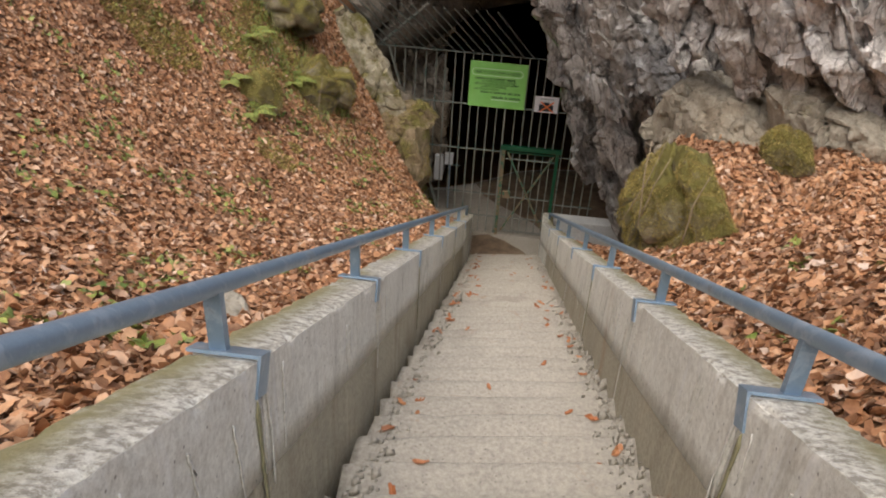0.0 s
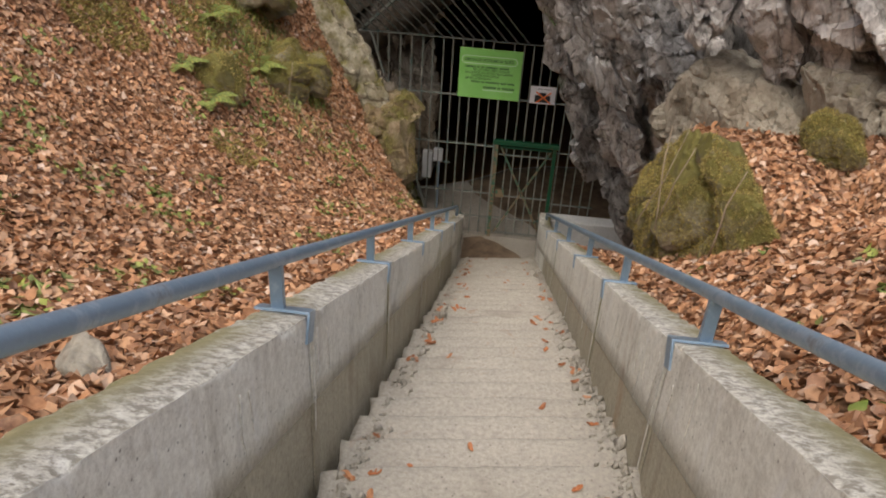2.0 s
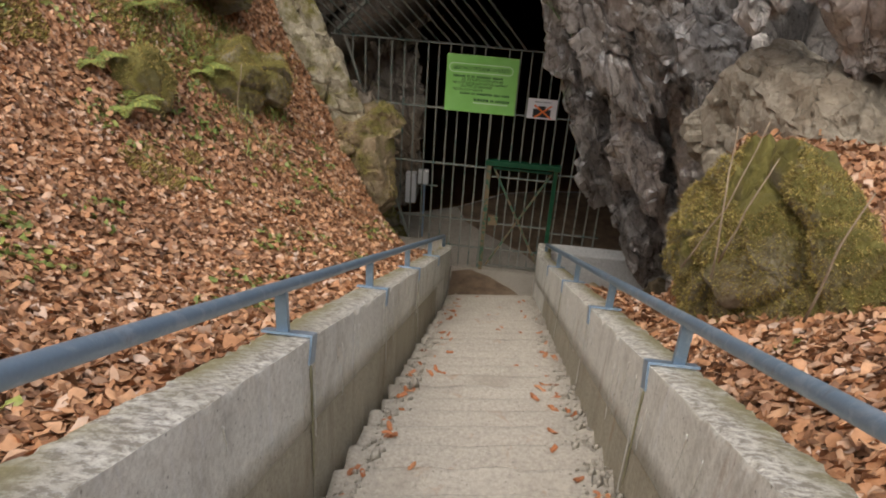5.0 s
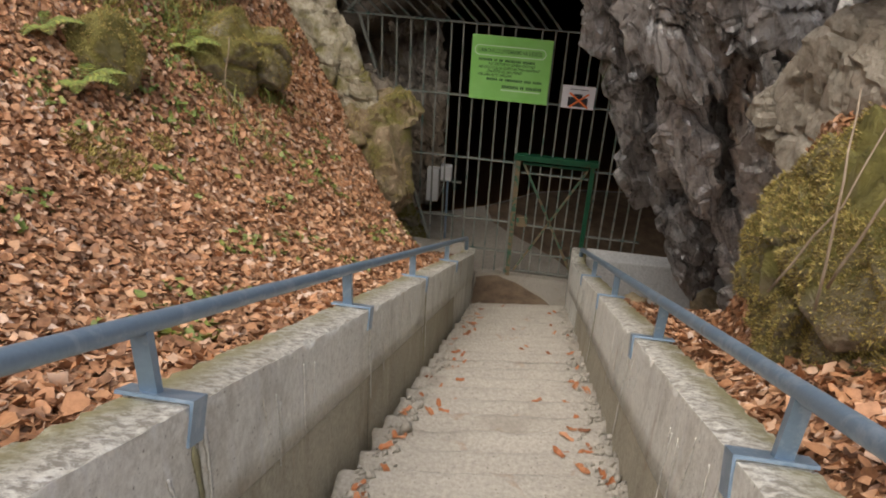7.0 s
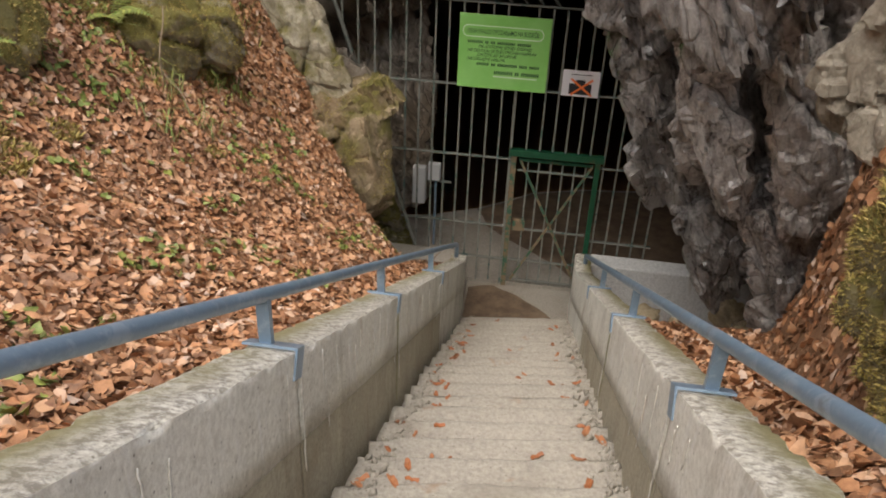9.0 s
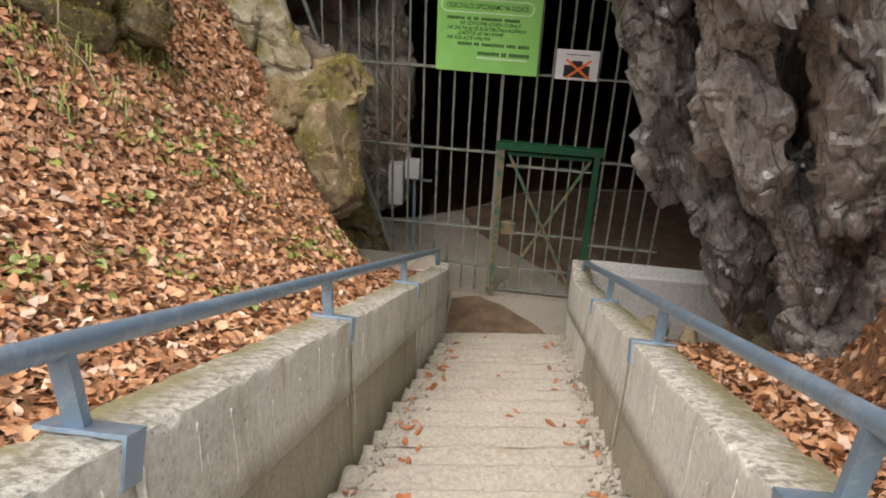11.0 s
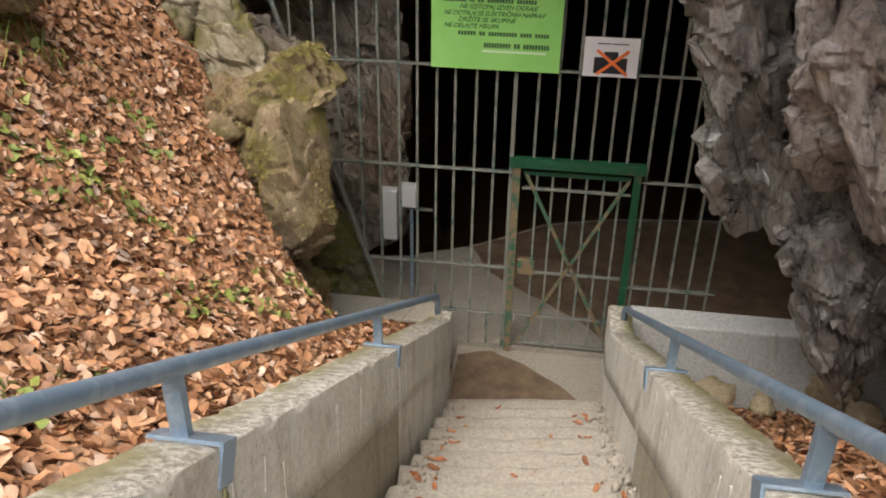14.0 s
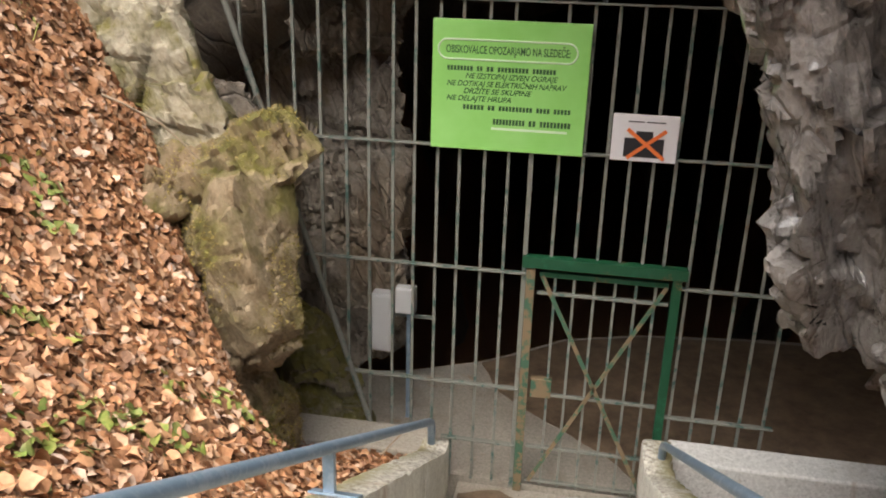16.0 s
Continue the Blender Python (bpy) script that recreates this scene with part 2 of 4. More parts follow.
def rock_material(name, pale, mid, dark, moss=0.0, warm=0.0, gloss=0.6, crackle=1.0):
    m, t, b = material(name, gloss)
    v = coords(t)
    tilted = coords(t, (0.5, 0.6, 1.5), (18, -24, 10))
    tilted.node.vector_type = "TEXTURE"
    big = noise_of(t, tilted, 1.6, 6, 0.6, 0.5)
    mid_n = noise_of(t, tilted, 6.5, 8, 0.65, 0.6)
    fine = noise_of(t, v, 38, 6, 0.7)
    col = ramp(t, big, (0.34, dark), (0.41, mid), (0.51, pale))
    col = mix(t, 0.5, col, ramp(t, mid_n, (0.38, dark), (0.45, mid), (0.56, pale)))
    vein = t.nodes.new("ShaderNodeTexVoronoi")
    vein.feature = "DISTANCE_TO_EDGE"
    vein.inputs["Scale"].default_value = 2.0
    warp = t.nodes.new("ShaderNodeVectorMath")
    warp.operation = "ADD"
    nn = t.nodes.new("ShaderNodeTexNoise")
    nn.inputs["Scale"].default_value, nn.inputs["Detail"].default_value = 1.4, 2
    t.links.new(tilted, nn.inputs["Vector"])
    t.links.new(tilted, warp.inputs[0])
    t.links.new(nn.outputs["Color"], warp.inputs[1])
    t.links.new(warp.outputs[0], vein.inputs["Vector"])
    crack = ramp(t, vein.outputs["Distance"], (0.0, (1, 1, 1)), (0.05, (0, 0, 0)))
    col = mix(t, maths(t, "MULTIPLY", crack, 0.35 * crackle), col, tuple(c * 0.4 for c in dark))
    hair = t.nodes.new("ShaderNodeTexVoronoi")
    hair.feature = "DISTANCE_TO_EDGE"
    hair.inputs["Scale"].default_value = 4.5
    t.links.new(warp.outputs[0], hair.inputs["Vector"])
    crack2 = ramp(t, hair.outputs["Distance"], (0.0, (1, 1, 1)), (0.03, (0, 0, 0)))
    crack2 = maths(t, "MULTIPLY", crack2, ramp(t, big, (0.50, (0, 0, 0)), (0.62, (1, 1, 1))))
    col = mix(t, maths(t, "MULTIPLY", crack2, 0.10 * crackle), col, tuple(c * 0.5 for c in dark))
    col = mix(t, 0.25, col, ramp(t, fine, (0.38, dark), (0.50, mid), (0.60, pale)))
    facet = t.nodes.new("ShaderNodeTexVoronoi")
    facet.inputs["Scale"].default_value = 5.0
    t.links.new(warp.outputs[0], facet.inputs["Vector"])
    tone = ramp(t, facet.outputs["Color"], (0.15, (0.45, 0.44, 0.45)), (0.55, (0.95, 0.94, 0.93)), (0.9, (1.0, 1.0, 1.0)))
    col = mix(t, 0.5 * crackle, col, tone, "MULTIPLY")
    stain = noise_of(t, v, 1.1, 4, 0.6)
    if warm:
        col = mix(t, ramp(t, stain, (0.5, (0, 0, 0)), (0.66, (warm,) * 3)), col, (0.20, 0.13, 0.065))
    if moss:
        where = ramp(t, noise_of(t, v, 1.7, 6, 0.7), (0.62 - 0.34 * moss, (0, 0, 0)), (0.74 - 0.34 * moss, (1, 1, 1)))
        green = mix(t, noise_of(t, v, 7, 6, 0.7), (0.05, 0.05, 0.014), (0.26, 0.225, 0.05))
        where = maths(t, "MULTIPLY", where, maths(t, "ADD", up_facing(t, -0.5, 0.4), 0.15 * moss))
        col = mix(t, where, col, green)
    t.links.new(col, b.inputs["Base Color"])
    rr = ramp(t, mid_n, (0.35, (gloss - 0.2,) * 3), (0.65, (min(gloss + 0.25, 1.0),) * 3))
    t.links.new(rr, b.inputs["Roughness"])
    h = maths(t, "ADD", maths(t, "MULTIPLY", mid_n, 1.0), maths(t, "MULTIPLY", fine, 0.25))
    h = maths(t, "SUBTRACT", h, maths(t, "MULTIPLY", crack, 0.3 * crackle))
    h = maths(t, "SUBTRACT", h, maths(t, "MULTIPLY", crack2, 0.05 * crackle))
    bump(t, b, h, 1.0, 0.05)
    return m


def painted_metal(name, paint, worn, rust, rough=0.55, metal=0.2, wear=0.5):
    m, t, b = material(name, rough, metal)
    v = coords(t)
    n1, n2 = noise_of(t, v, 9, 6, 0.7, 0.4), noise_of(t, v, 60, 5, 0.7)
    col = mix(t, ramp(t, n1, (0.62 - 0.25 * wear, (0, 0, 0)), (0.70 - 0.25 * wear, (1, 1, 1))), paint, worn)
    col = mix(t, ramp(t, noise_of(t, v, 4.5, 7, 0.75), (0.60, (0, 0, 0)), (0.68, (0.9, 0.9, 0.9))), col, rust)
    col = mix(t, 0.3, col, mix(t, n2, tuple(c * 0.5 for c in paint), tuple(min(1, c * 1.4) for c in paint)))
    t.links.new(col, b.inputs["Base Color"])
    bump(t, b, n2, 0.25, 0.003)
    return m


def leaf_material(name, colours, rough=0.6):
    m, t, b = material(name, rough)
    g = t.nodes.new("ShaderNodeNewGeometry")
    col = ramp(t, g.outputs["Random Per Island"], *colours)
    v = coords(t)
    col = mix(t, 0.35, col, ramp(t, noise_of(t, v, 55, 3, 0.6), (0.3, (0.09, 0.035, 0.012)), (0.65, (0.48, 0.27, 0.14))))
    drift = noise_of(t, v, 1.1, 4, 0.65, 0.4)
    col = mix(t, ramp(t, drift, (0.34, (0.45, 0.45, 0.45)), (0.50, (0, 0, 0))), col, tuple(c * 0.5 for c in colours[1][1]))
    t.links.new(col, b.inputs["Base Color"])
    bump(t, b, noise_of(t, v, 160, 3, 0.6), 0.35, 0.004)
    return m


CONCRETE = concrete("cast_concrete", (0.76, 0.725, 0.625), (0.50, 0.47, 0.385), (0.24, 0.205, 0.14), 0.95)
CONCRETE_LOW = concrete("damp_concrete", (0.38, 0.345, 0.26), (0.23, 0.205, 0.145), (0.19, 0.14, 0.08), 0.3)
STEP_CONCRETE = concrete("step_concrete", (0.39, 0.36, 0.305), (0.30, 0.275, 0.23), (0.22, 0.19, 0.15), 0.0, 1.6, False)
FLOOR_CONCRETE = concrete("floor_concrete", (0.31, 0.285, 0.245), (0.24, 0.215, 0.18), (0.16, 0.13, 0.10), 0.0, 0.8, False)
WHITE_WALL = concrete("limewashed_concrete", (0.62, 0.62, 0.60), (0.50, 0.50, 0.48), (0.40, 0.38, 0.33), 0.0, 0.5, False)
ROCK = rock_material("grey_limestone", (0.84, 0.81, 0.775), (0.51, 0.485, 0.465), (0.085, 0.074, 0.068), 0.0, 0.30, 0.40, 0.9)
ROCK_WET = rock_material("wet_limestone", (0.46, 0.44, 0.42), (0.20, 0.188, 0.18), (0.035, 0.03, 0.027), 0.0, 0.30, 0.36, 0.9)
for wet in (ROCK, ROCK_WET):
    wet.node_tree.nodes["Principled BSDF"].inputs["Coat Weight"].default_value = 0.8
    wet.node_tree.nodes["Principled BSDF"].inputs["Coat Roughness"].default_value = 0.16
ROCK_PALE = rock_material("pale_limestone", (0.52, 0.475, 0.385), (0.37, 0.33, 0.26), (0.16, 0.135, 0.10), 0.12, 0.3, 0.75, 0.35)
ROCK_MOUTH = rock_material("lichened_limestone", (0.52, 0.475, 0.36), (0.36, 0.32, 0.235), (0.15, 0.125, 0.085), 0.45, 0.4, 0.8, 0.35)
# cave limestone made darker: the shade on roof and vault is in the colour
ROCK_SHADED = rock_material("shaded_limestone", (0.17, 0.145, 0.115), (0.095, 0.08, 0.063), (0.03, 0.025, 0.02), 0.1, 0.5, 0.7)
ROCK_MOSSY = rock_material("mossy_limestone", (0.40, 0.36, 0.28), (0.22, 0.19, 0.14), (0.09, 0.075, 0.05), 0.75, 0.5, 0.85, 0.1)
ROCK_CAVE = rock_material("cave_limestone", (0.46, 0.41, 0.345), (0.29, 0.25, 0.20), (0.07, 0.058, 0.045), 0.1, 0.5, 0.8)
ROCK_OCHRE = rock_material("ochre_limestone", (0.40, 0.32, 0.21), (0.22, 0.155, 0.08), (0.06, 0.042, 0.022), 0.48, 0.7, 0.85, 0.1)
ROCK_SAND = rock_material("yellowish_limestone", (0.66, 0.56, 0.38), (0.48, 0.385, 0.23), (0.22, 0.16, 0.085), 0.0, 0.2, 0.85, 0.1)
MUD, mt, mb = material("damp_mud", 0.7)
mv = coords(mt)
mt.links.new(ramp(mt, noise_of(mt, mv, 5, 7, 0.7), (0.3, (0.08, 0.054, 0.033)), (0.7, (0.21, 0.148, 0.097))), mb.inputs["Base Color"])
bump(mt, mb, noise_of(mt, mv, 24, 6, 0.7), 0.6, 0.02)
SOIL, st, sb = material("leaf_mould", 0.95)
sv = coords(st)
st.links.new(mix(st, noise_of(st, sv, 26, 6, 0.75), (0.11, 0.055, 0.026), (0.36, 0.19, 0.09)), sb.inputs["Base Color"])
bump(st, sb, noise_of(st, sv, 22, 5, 0.7), 1.0, 0.03)
STEEL = painted_metal("galvanised_steel", (0.22, 0.31, 0.41), (0.34, 0.42, 0.51), (0.19, 0.185, 0.18), 0.36, 0.35, 0.45)
BARS = painted_metal("worn_green_bar", (0.06, 0.115, 0.10), (0.27, 0.255, 0.225), (0.19, 0.10, 0.06), 0.6, 0.1, 0.95)
GREEN = painted_metal("green_paint", (0.010, 0.075, 0.034), (0.018, 0.115, 0.058), (0.22, 0.085, 0.035), 0.5, 0.0, 0.3)
RUSTY = painted_metal("rusty_paint", (0.05, 0.12, 0.075), (0.27, 0.16, 0.09), (0.26, 0.11, 0.05), 0.75, 0.0, 0.7)
LEAVES = leaf_material("beech_litter", [(0.0, (0.10, 0.045, 0.024)), (0.27, (0.29, 0.128, 0.06)), (0.52, (0.55, 0.262, 0.12)), (0.77, (0.68, 0.40, 0.225)), (0.94, (0.70, 0.49, 0.35)), (1.0, (0.80, 0.65, 0.54))])

# ---------------------------------------------------------------- ground
def axis_lines(spans):
    out = []
    for a, b, n in spans:
        out += list(np.linspace(a, b, n, endpoint=False))
    return np.array(out + [spans[-1][1]])


gx = axis_lines([(-70, -12, 14), (-12, -6, 24), (-6, -0.9, 60), (-0.9, -0.5, 12), (-0.5, 0.6, 6), (0.6, 1.0, 12), (1.0, 5.0, 48), (5.0, 12, 20), (12, 70, 14)])
gy = axis_lines([(-60, -6, 16), (-6, 0, 30), (0, 14.5, 150), (14.5, 26, 24), (26, 80, 22)])
X, Y = np.meshgrid(gx, gy, indexing="ij")
Z = ground_height(X.ravel(), Y.ravel())
idx = np.arange(X.size).reshape(X.shape)
quads = np.stack([idx[:-1, :-1], idx[1:, :-1], idx[1:, 1:], idx[:-1, 1:]], -1).reshape(-1, 4)
ground = from_arrays("ground", np.stack([X.ravel(), Y.ravel(), Z], 1), quads, SOIL)
tagged(ground, "steep woodland bank of dark leaf mould", "ground", kind="structure")


# ---------------------------------------------------------------- stairs and cheek walls
def lattice_box(nx, ny, nz, shape):
    """A closed box of nx * ny * nz cells whose corners in 0..1 go through shape()."""
    seen, verts, faces = {}, [], []

    def vid(i, j, k):
        key = (i, j, k)
        if key not in seen:
            seen[key] = len(verts)
            verts.append((i / nx, j / ny, k / nz))
        return seen[key]

    for i in range(nx):
        for j in range(ny):
            faces.append((vid(i, j, 0), vid(i, j + 1, 0), vid(i + 1, j + 1, 0), vid(i + 1, j, 0)))
            faces.append((vid(i, j, nz), vid(i + 1, j, nz), vid(i + 1, j + 1, nz), vid(i, j + 1, nz)))
    for i in range(nx):
        for k in range(nz):
            faces.append((vid(i, 0, k), vid(i + 1, 0, k), vid(i + 1, 0, k + 1), vid(i, 0, k + 1)))
            faces.append((vid(i, ny, k), vid(i, ny, k + 1), vid(i + 1, ny, k + 1), vid(i + 1, ny, k)))
    for j in range(ny):
        for k in range(nz):
            faces.append((vid(0, j, k), vid(0, j, k + 1), vid(0, j + 1, k + 1), vid(0, j + 1, k)))
            faces.append((vid(nx, j, k), vid(nx, j + 1, k), vid(nx, j + 1, k + 1), vid(nx, j, k + 1)))
    return shape(np.array(verts)), faces


stairs = tagged(empty("stairs", (0, 0, 0)), "long straight flight of worn concrete steps between walls", "stairs", kind="structure")
N_STEPS = 47
for s in range(1, N_STEPS):
    y1 = FOOT - (s - 1) * RUN
    top = s * RISE

    def step_shape(u, s=s, y1=y1, top=top):
        p = np.empty_like(u)
        p[:, 0] = XL + 0.05 + 0.02 * vnoise(np.stack([u[:, 1] * 3, u[:, 2] * 2, 0 * u[:, 0] + s * 7.3], 1), 5) * (u[:, 0] < 0.2) + u[:, 0] * (XR + 0.02 - XL - 0.05)
        back = 1 - (1 - u[:, 1]) ** 2
        p[:, 1] = y1 - RUN * 1.15 * (1 - back)
        p[:, 2] = top - 0.34 * (1 - u[:, 2])
        q = np.stack([p[:, 0] * 3.0, p[:, 1] * 3.0, 0 * p[:, 0] + s], 1)
        worn = fbm(q * 1.7, 3, 40 + s)
        edge = ease(back, 0.90, 1.0) * ease(u[:, 2], 0.6, 1.0)
        rim = ease(np.abs(u[:, 0] - 0.5), 0.38, 0.5)
        p[:, 2] -= edge * (0.003 + 0.012 * np.maximum(worn, 0) + 0.03 * rim * np.maximum(vnoise(q * 5, 3), 0))
        p[:, 1] -= edge * (0.004 + 0.045 * np.maximum(-worn, 0) + 0.07 * rim * np.maximum(vnoise(q * 4, 4), 0))
        p[:, 2] += 0.005 * fbm(q * 3, 3, 7) * (u[:, 2] > 0.9)
        p[:, 1] += SKEW * p[:, 0]
        return p

    v, f = lattice_box(36, 8, 4, step_shape)
    from_arrays("step", v, f, STEP_CONCRETE, stairs)


def cheek_wall(name, x0, x1, lift, joints, inner):
    wall = tagged(empty(name), "weathered board-marked concrete wall beside the steps, moss on top", "wall", kind="structure")
    for n, (ya, yb) in enumerate(zip(joints, joints[1:])):
        for level in ("upper", "lower"):
            hi, lo = (0.0, 0.42) if level == "upper" else (0.42, 1.25)
            inset = 0.0 if level == "upper" else 0.005

            def panel_shape(u, ya=ya, yb=yb, hi=hi, lo=lo, inset=inset, n=n, level=level):
                p = np.empty_like(u)
                a, b = (x0, x1 - inset) if inner == 1 else (x0 + inset, x1)
                spread = 0.5 - 0.5 * np.cos(np.pi * u[:, 0])
                p[:, 0] = a + spread * (b - a)
                p[:, 1] = ya + 0.006 + u[:, 1] * (yb - ya - 0.012)
                zt = np.where(p[:, 1] > 12.98, wall_top(12.98), wall_top(p[:, 1])) + lift
                rise_ = 1 - (1 - u[:, 2]) ** 2.4
                p[:, 2] = zt - lo + (lo - hi) * rise_
                q = p * np.array((9, 5, 9))
                if level == "upper":
                    rim = (1 - ease((1 - rise_) * (lo - hi), 0.0, 0.03)) * (1 - ease(np.minimum(spread, 1 - spread) * (b - a), 0.0, 0.03))
                    chip = np.maximum(fbm(q * 3.0, 4, 60 + n), -0.2) + 0.2
                    p[:, 2] -= rim * (0.002 + 0.030 * chip * chip)
                    p[:, 0] -= np.sign(u[:, 0] - 0.5) * rim * (0.001 + 0.024 * chip * chip)
                    p[:, 2] += 0.007 * fbm(q * 2.5, 4, 90, 0.7) * (u[:, 2] > 0.9)
                p[:, 0] += 0.003 * fbm(q * 0.6, 3, 33)
                return p

            v, f = lattice_box(14, max(8, int((yb - ya) / 0.03)), 8, panel_shape)
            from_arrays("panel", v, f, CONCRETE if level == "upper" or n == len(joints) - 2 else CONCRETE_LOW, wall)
    return wall


STREAK_PALE = concrete("lime_streak", (0.66, 0.64, 0.58), (0.55, 0.53, 0.47), (0.40, 0.38, 0.30), 0.0, 0.6, False)
STREAK_GREEN = concrete("algae_streak", (0.30, 0.28, 0.16), (0.20, 0.19, 0.10), (0.15, 0.13, 0.07), 0.0, 0.6, False)


def run_mark(wall, x, y, z, length, wide, inner, mat_, seed):
    """A thin crust where water has run down the wall from a joint."""
    r = np.random.default_rng(seed)
    n = 16
    verts, faces = [], []
    for k in range(n + 1):
        t = k / n
        w = wide * (1 - 0.6 * t) * r.uniform(0.7, 1.2) * (0.15 if k in (0, n) else 1)
        yy = y + 0.012 * math.sin(3 * t + seed) + r.normal(0, 0.003)
        for e in (-1, 1):
            verts.append((x + inner * 0.0035, yy + e * w / 2, z - length * t))
    for k in range(n):
        faces.append((2 * k, 2 * k + 1, 2 * k + 3, 2 * k + 2))
    ob = from_arrays("run_mark", verts, faces, mat_, wall)
    m = ob.modifiers.new("crust", "SOLIDIFY")
    m.thickness, m.offset = 0.003, 0.0
    return ob


LEFT_POSTS = [-2.2, -0.3, 1.6, 3.30, 5.08, 6.93, 8.82, 10.93]
RIGHT_POSTS = [-2.0, -0.1, 1.76, 3.44, 5.2, 6.97, 8.92, 10.87]
WALL_L = cheek_wall("wall_left", XL - 0.18, XL, 0.0, [-4.0, -2.2, -0.3, 1.57, 3.27, 5.05, 6.90, 8.79, 10.9, 13.12], 1)
WALL_R = cheek_wall("wall_right", XR, XR + 0.19, 0.03, [-4.0, -2.0, -0.1, 1.73, 3.41, 5.17, 6.94, 8.89, 10.84, 13.4], 0)


sr = np.random.default_rng(17)
for wall, x, inner, ys, lift in ((WALL_L, XL, 1, [-0.3, 1.57, 3.27, 5.05, 6.90, 8.79, 10.9], 0.0), (WALL_R, XR, -1, [-0.1, 1.73, 3.41, 5.17, 6.94, 8.89, 10.84], 0.03)):
    for k, y in enumerate(ys):
        zt = wall_top(y) + lift - 0.10
        run_mark(wall, x, y + 0.03, zt, sr.uniform(0.35, 0.7), 0.022, inner, STREAK_PALE, 5 + k)
        if k % 2 == 1:
            run_mark(wall, x, y - 0.035, zt, sr.uniform(0.5, 0.75), 0.03, inner, STREAK_GREEN, 35 + k)


for wall, x, inner, lift in ((WALL_L, XL, 1, 0.0), (WALL_R, XR, -1, 0.03)):
    for k in range(46):
        y = sr.uniform(0.6, 12.6)
        run_mark(wall, x, y, wall_top(y) + lift - sr.uniform(0.05, 0.18), sr.uniform(0.10, 0.36), sr.uniform(0.006, 0.015), inner, STREAK_PALE, 60 + k)


def railing(name, x, lift, posts, inner, end):
    rail = tagged(empty(name), "low blue-grey galvanised tube handrail on a concrete wall", "handrail")
    h = 0.215
    pts = [(x, posts[0] - 1.2, wall_top(posts[0] - 1.2) + lift + h)]
    for y in np.linspace(posts[0], end, 60):
        pts.append((x, y, wall_top(y) + lift + h))
    z_end = wall_top(end) + lift + h
    pts += [(x, end + 0.05, z_end - 0.035), (x, end + 0.08, z_end - 0.08), (x, end + 0.085, z_end - 0.30)]
    part("tube", tube(pts, 0.0255, 16), STEEL, rail, smooth=True)
    for y in posts:
        zt = wall_top(y) + lift
        lean = 0.0
        part("post", bar((x, y, zt - 0.02), (x, y + lean, zt + h - 0.01), 0.045, 0.03), STEEL, rail)
        bm = bmesh.new()
        tilt = Matrix.Translation((x, y, zt)) @ Matrix.Rotation(-math.atan(SLOPE), 4, "X")
        tab = 0.118 * inner
        for c, d in (((0.022 * inner, 0, 0.008), (0.20, 0.085, 0.010)), ((tab, 0, -0.045), (0.009, 0.085, 0.115))):
            made = bmesh.ops.create_cube(bm, size=1.0, matrix=tilt @ Matrix.Translation(c) @ Matrix.Diagonal((*d, 1)))
        part("saddle_plate", bm, STEEL, rail)
    return rail


railing("handrail", XL - 0.115, 0.0, LEFT_POSTS, 1, 12.98)
railing("handrail", XR + 0.115, 0.03, RIGHT_POSTS, -1, 13.10)

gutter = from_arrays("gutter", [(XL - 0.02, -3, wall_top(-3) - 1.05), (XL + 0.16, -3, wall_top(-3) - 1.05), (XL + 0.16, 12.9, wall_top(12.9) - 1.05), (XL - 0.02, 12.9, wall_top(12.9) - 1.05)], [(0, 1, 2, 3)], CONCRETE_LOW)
tagged(gutter, "narrow dirty gutter between the steps and the wall", "gutter", kind="structure")

# bottom landing and cave floor
landing = part("floor", box(XL - 0.02, XR + 0.10, FOOT - 0.02, 13.72, -0.3, 0.0, 0.01), FLOOR_CONCRETE)
for vert in landing.data.vertices:
    vert.co.y += SKEW * vert.co.x * (vert.co.y < 13.3)
tagged(landing, "pale concrete landing at the foot of the steps", "floor", kind="structure")


def flat_patch(name, outline, z, thick, material_, label, category, kind="structure"):
    bm = bmesh.new()
    vs = [bm.verts.new((x, y, z)) for x, y in outline]
    face = bm.faces.new(vs)
    out = bmesh.ops.extrude_face_region(bm, geom=[face])
    bmesh.ops.translate(bm, verts=[e for e in out["geom"] if isinstance(e, bmesh.types.BMVert)], vec=(0, 0, -thick))
    return tagged(part(name, bm, material_), label, category, kind=kind)


def ragged(points, step=0.06, amount=0.025, seed=3):
    """A closed outline through the points with a wavering edge."""
    pts = np.array(points + points[:1], float)
    out = []
    for a, b in zip(pts, pts[1:]):
        n = max(1, int(np.linalg.norm(b - a) / step))
        out += [a + (b - a) * i / n for i in range(n)]
    out = np.array(out)
    q = np.c_[out * 5.0, np.zeros(len(out))]
    out = out + amount * np.stack([fbm(q, 3, seed), fbm(q, 3, seed + 8)], 1)
    return [tuple(p) for p in out]


flat_patch("floor", [(-2.6, 13.725), (4.5, 13.725), (4.5, 17.0), (1.87, 16.75), (0.9, 16.6), (0.1, 16.32), (-0.3, 15.95), (-0.7, 15.62), (-1.32, 15.29), (-2.6, 14.95)], 0.05, 0.5, FLOOR_CONCRETE, "pale dusty concrete floor inside the cave mouth", "floor")
flat_patch("mud_floor", ragged([(-0.68, 15.58), (-0.50, 15.1), (-0.2, 14.8), (0.24, 14.48), (0.55, 14.2), (0.8, 13.86), (3.4, 13.8), (3.4, 16.8), (1.87, 16.68), (0.9, 16.53), (0.1, 16.26), (-0.3, 15.9)]), 0.057, 0.03, MUD, "dark brown damp mud floor inside the cave", "mud")
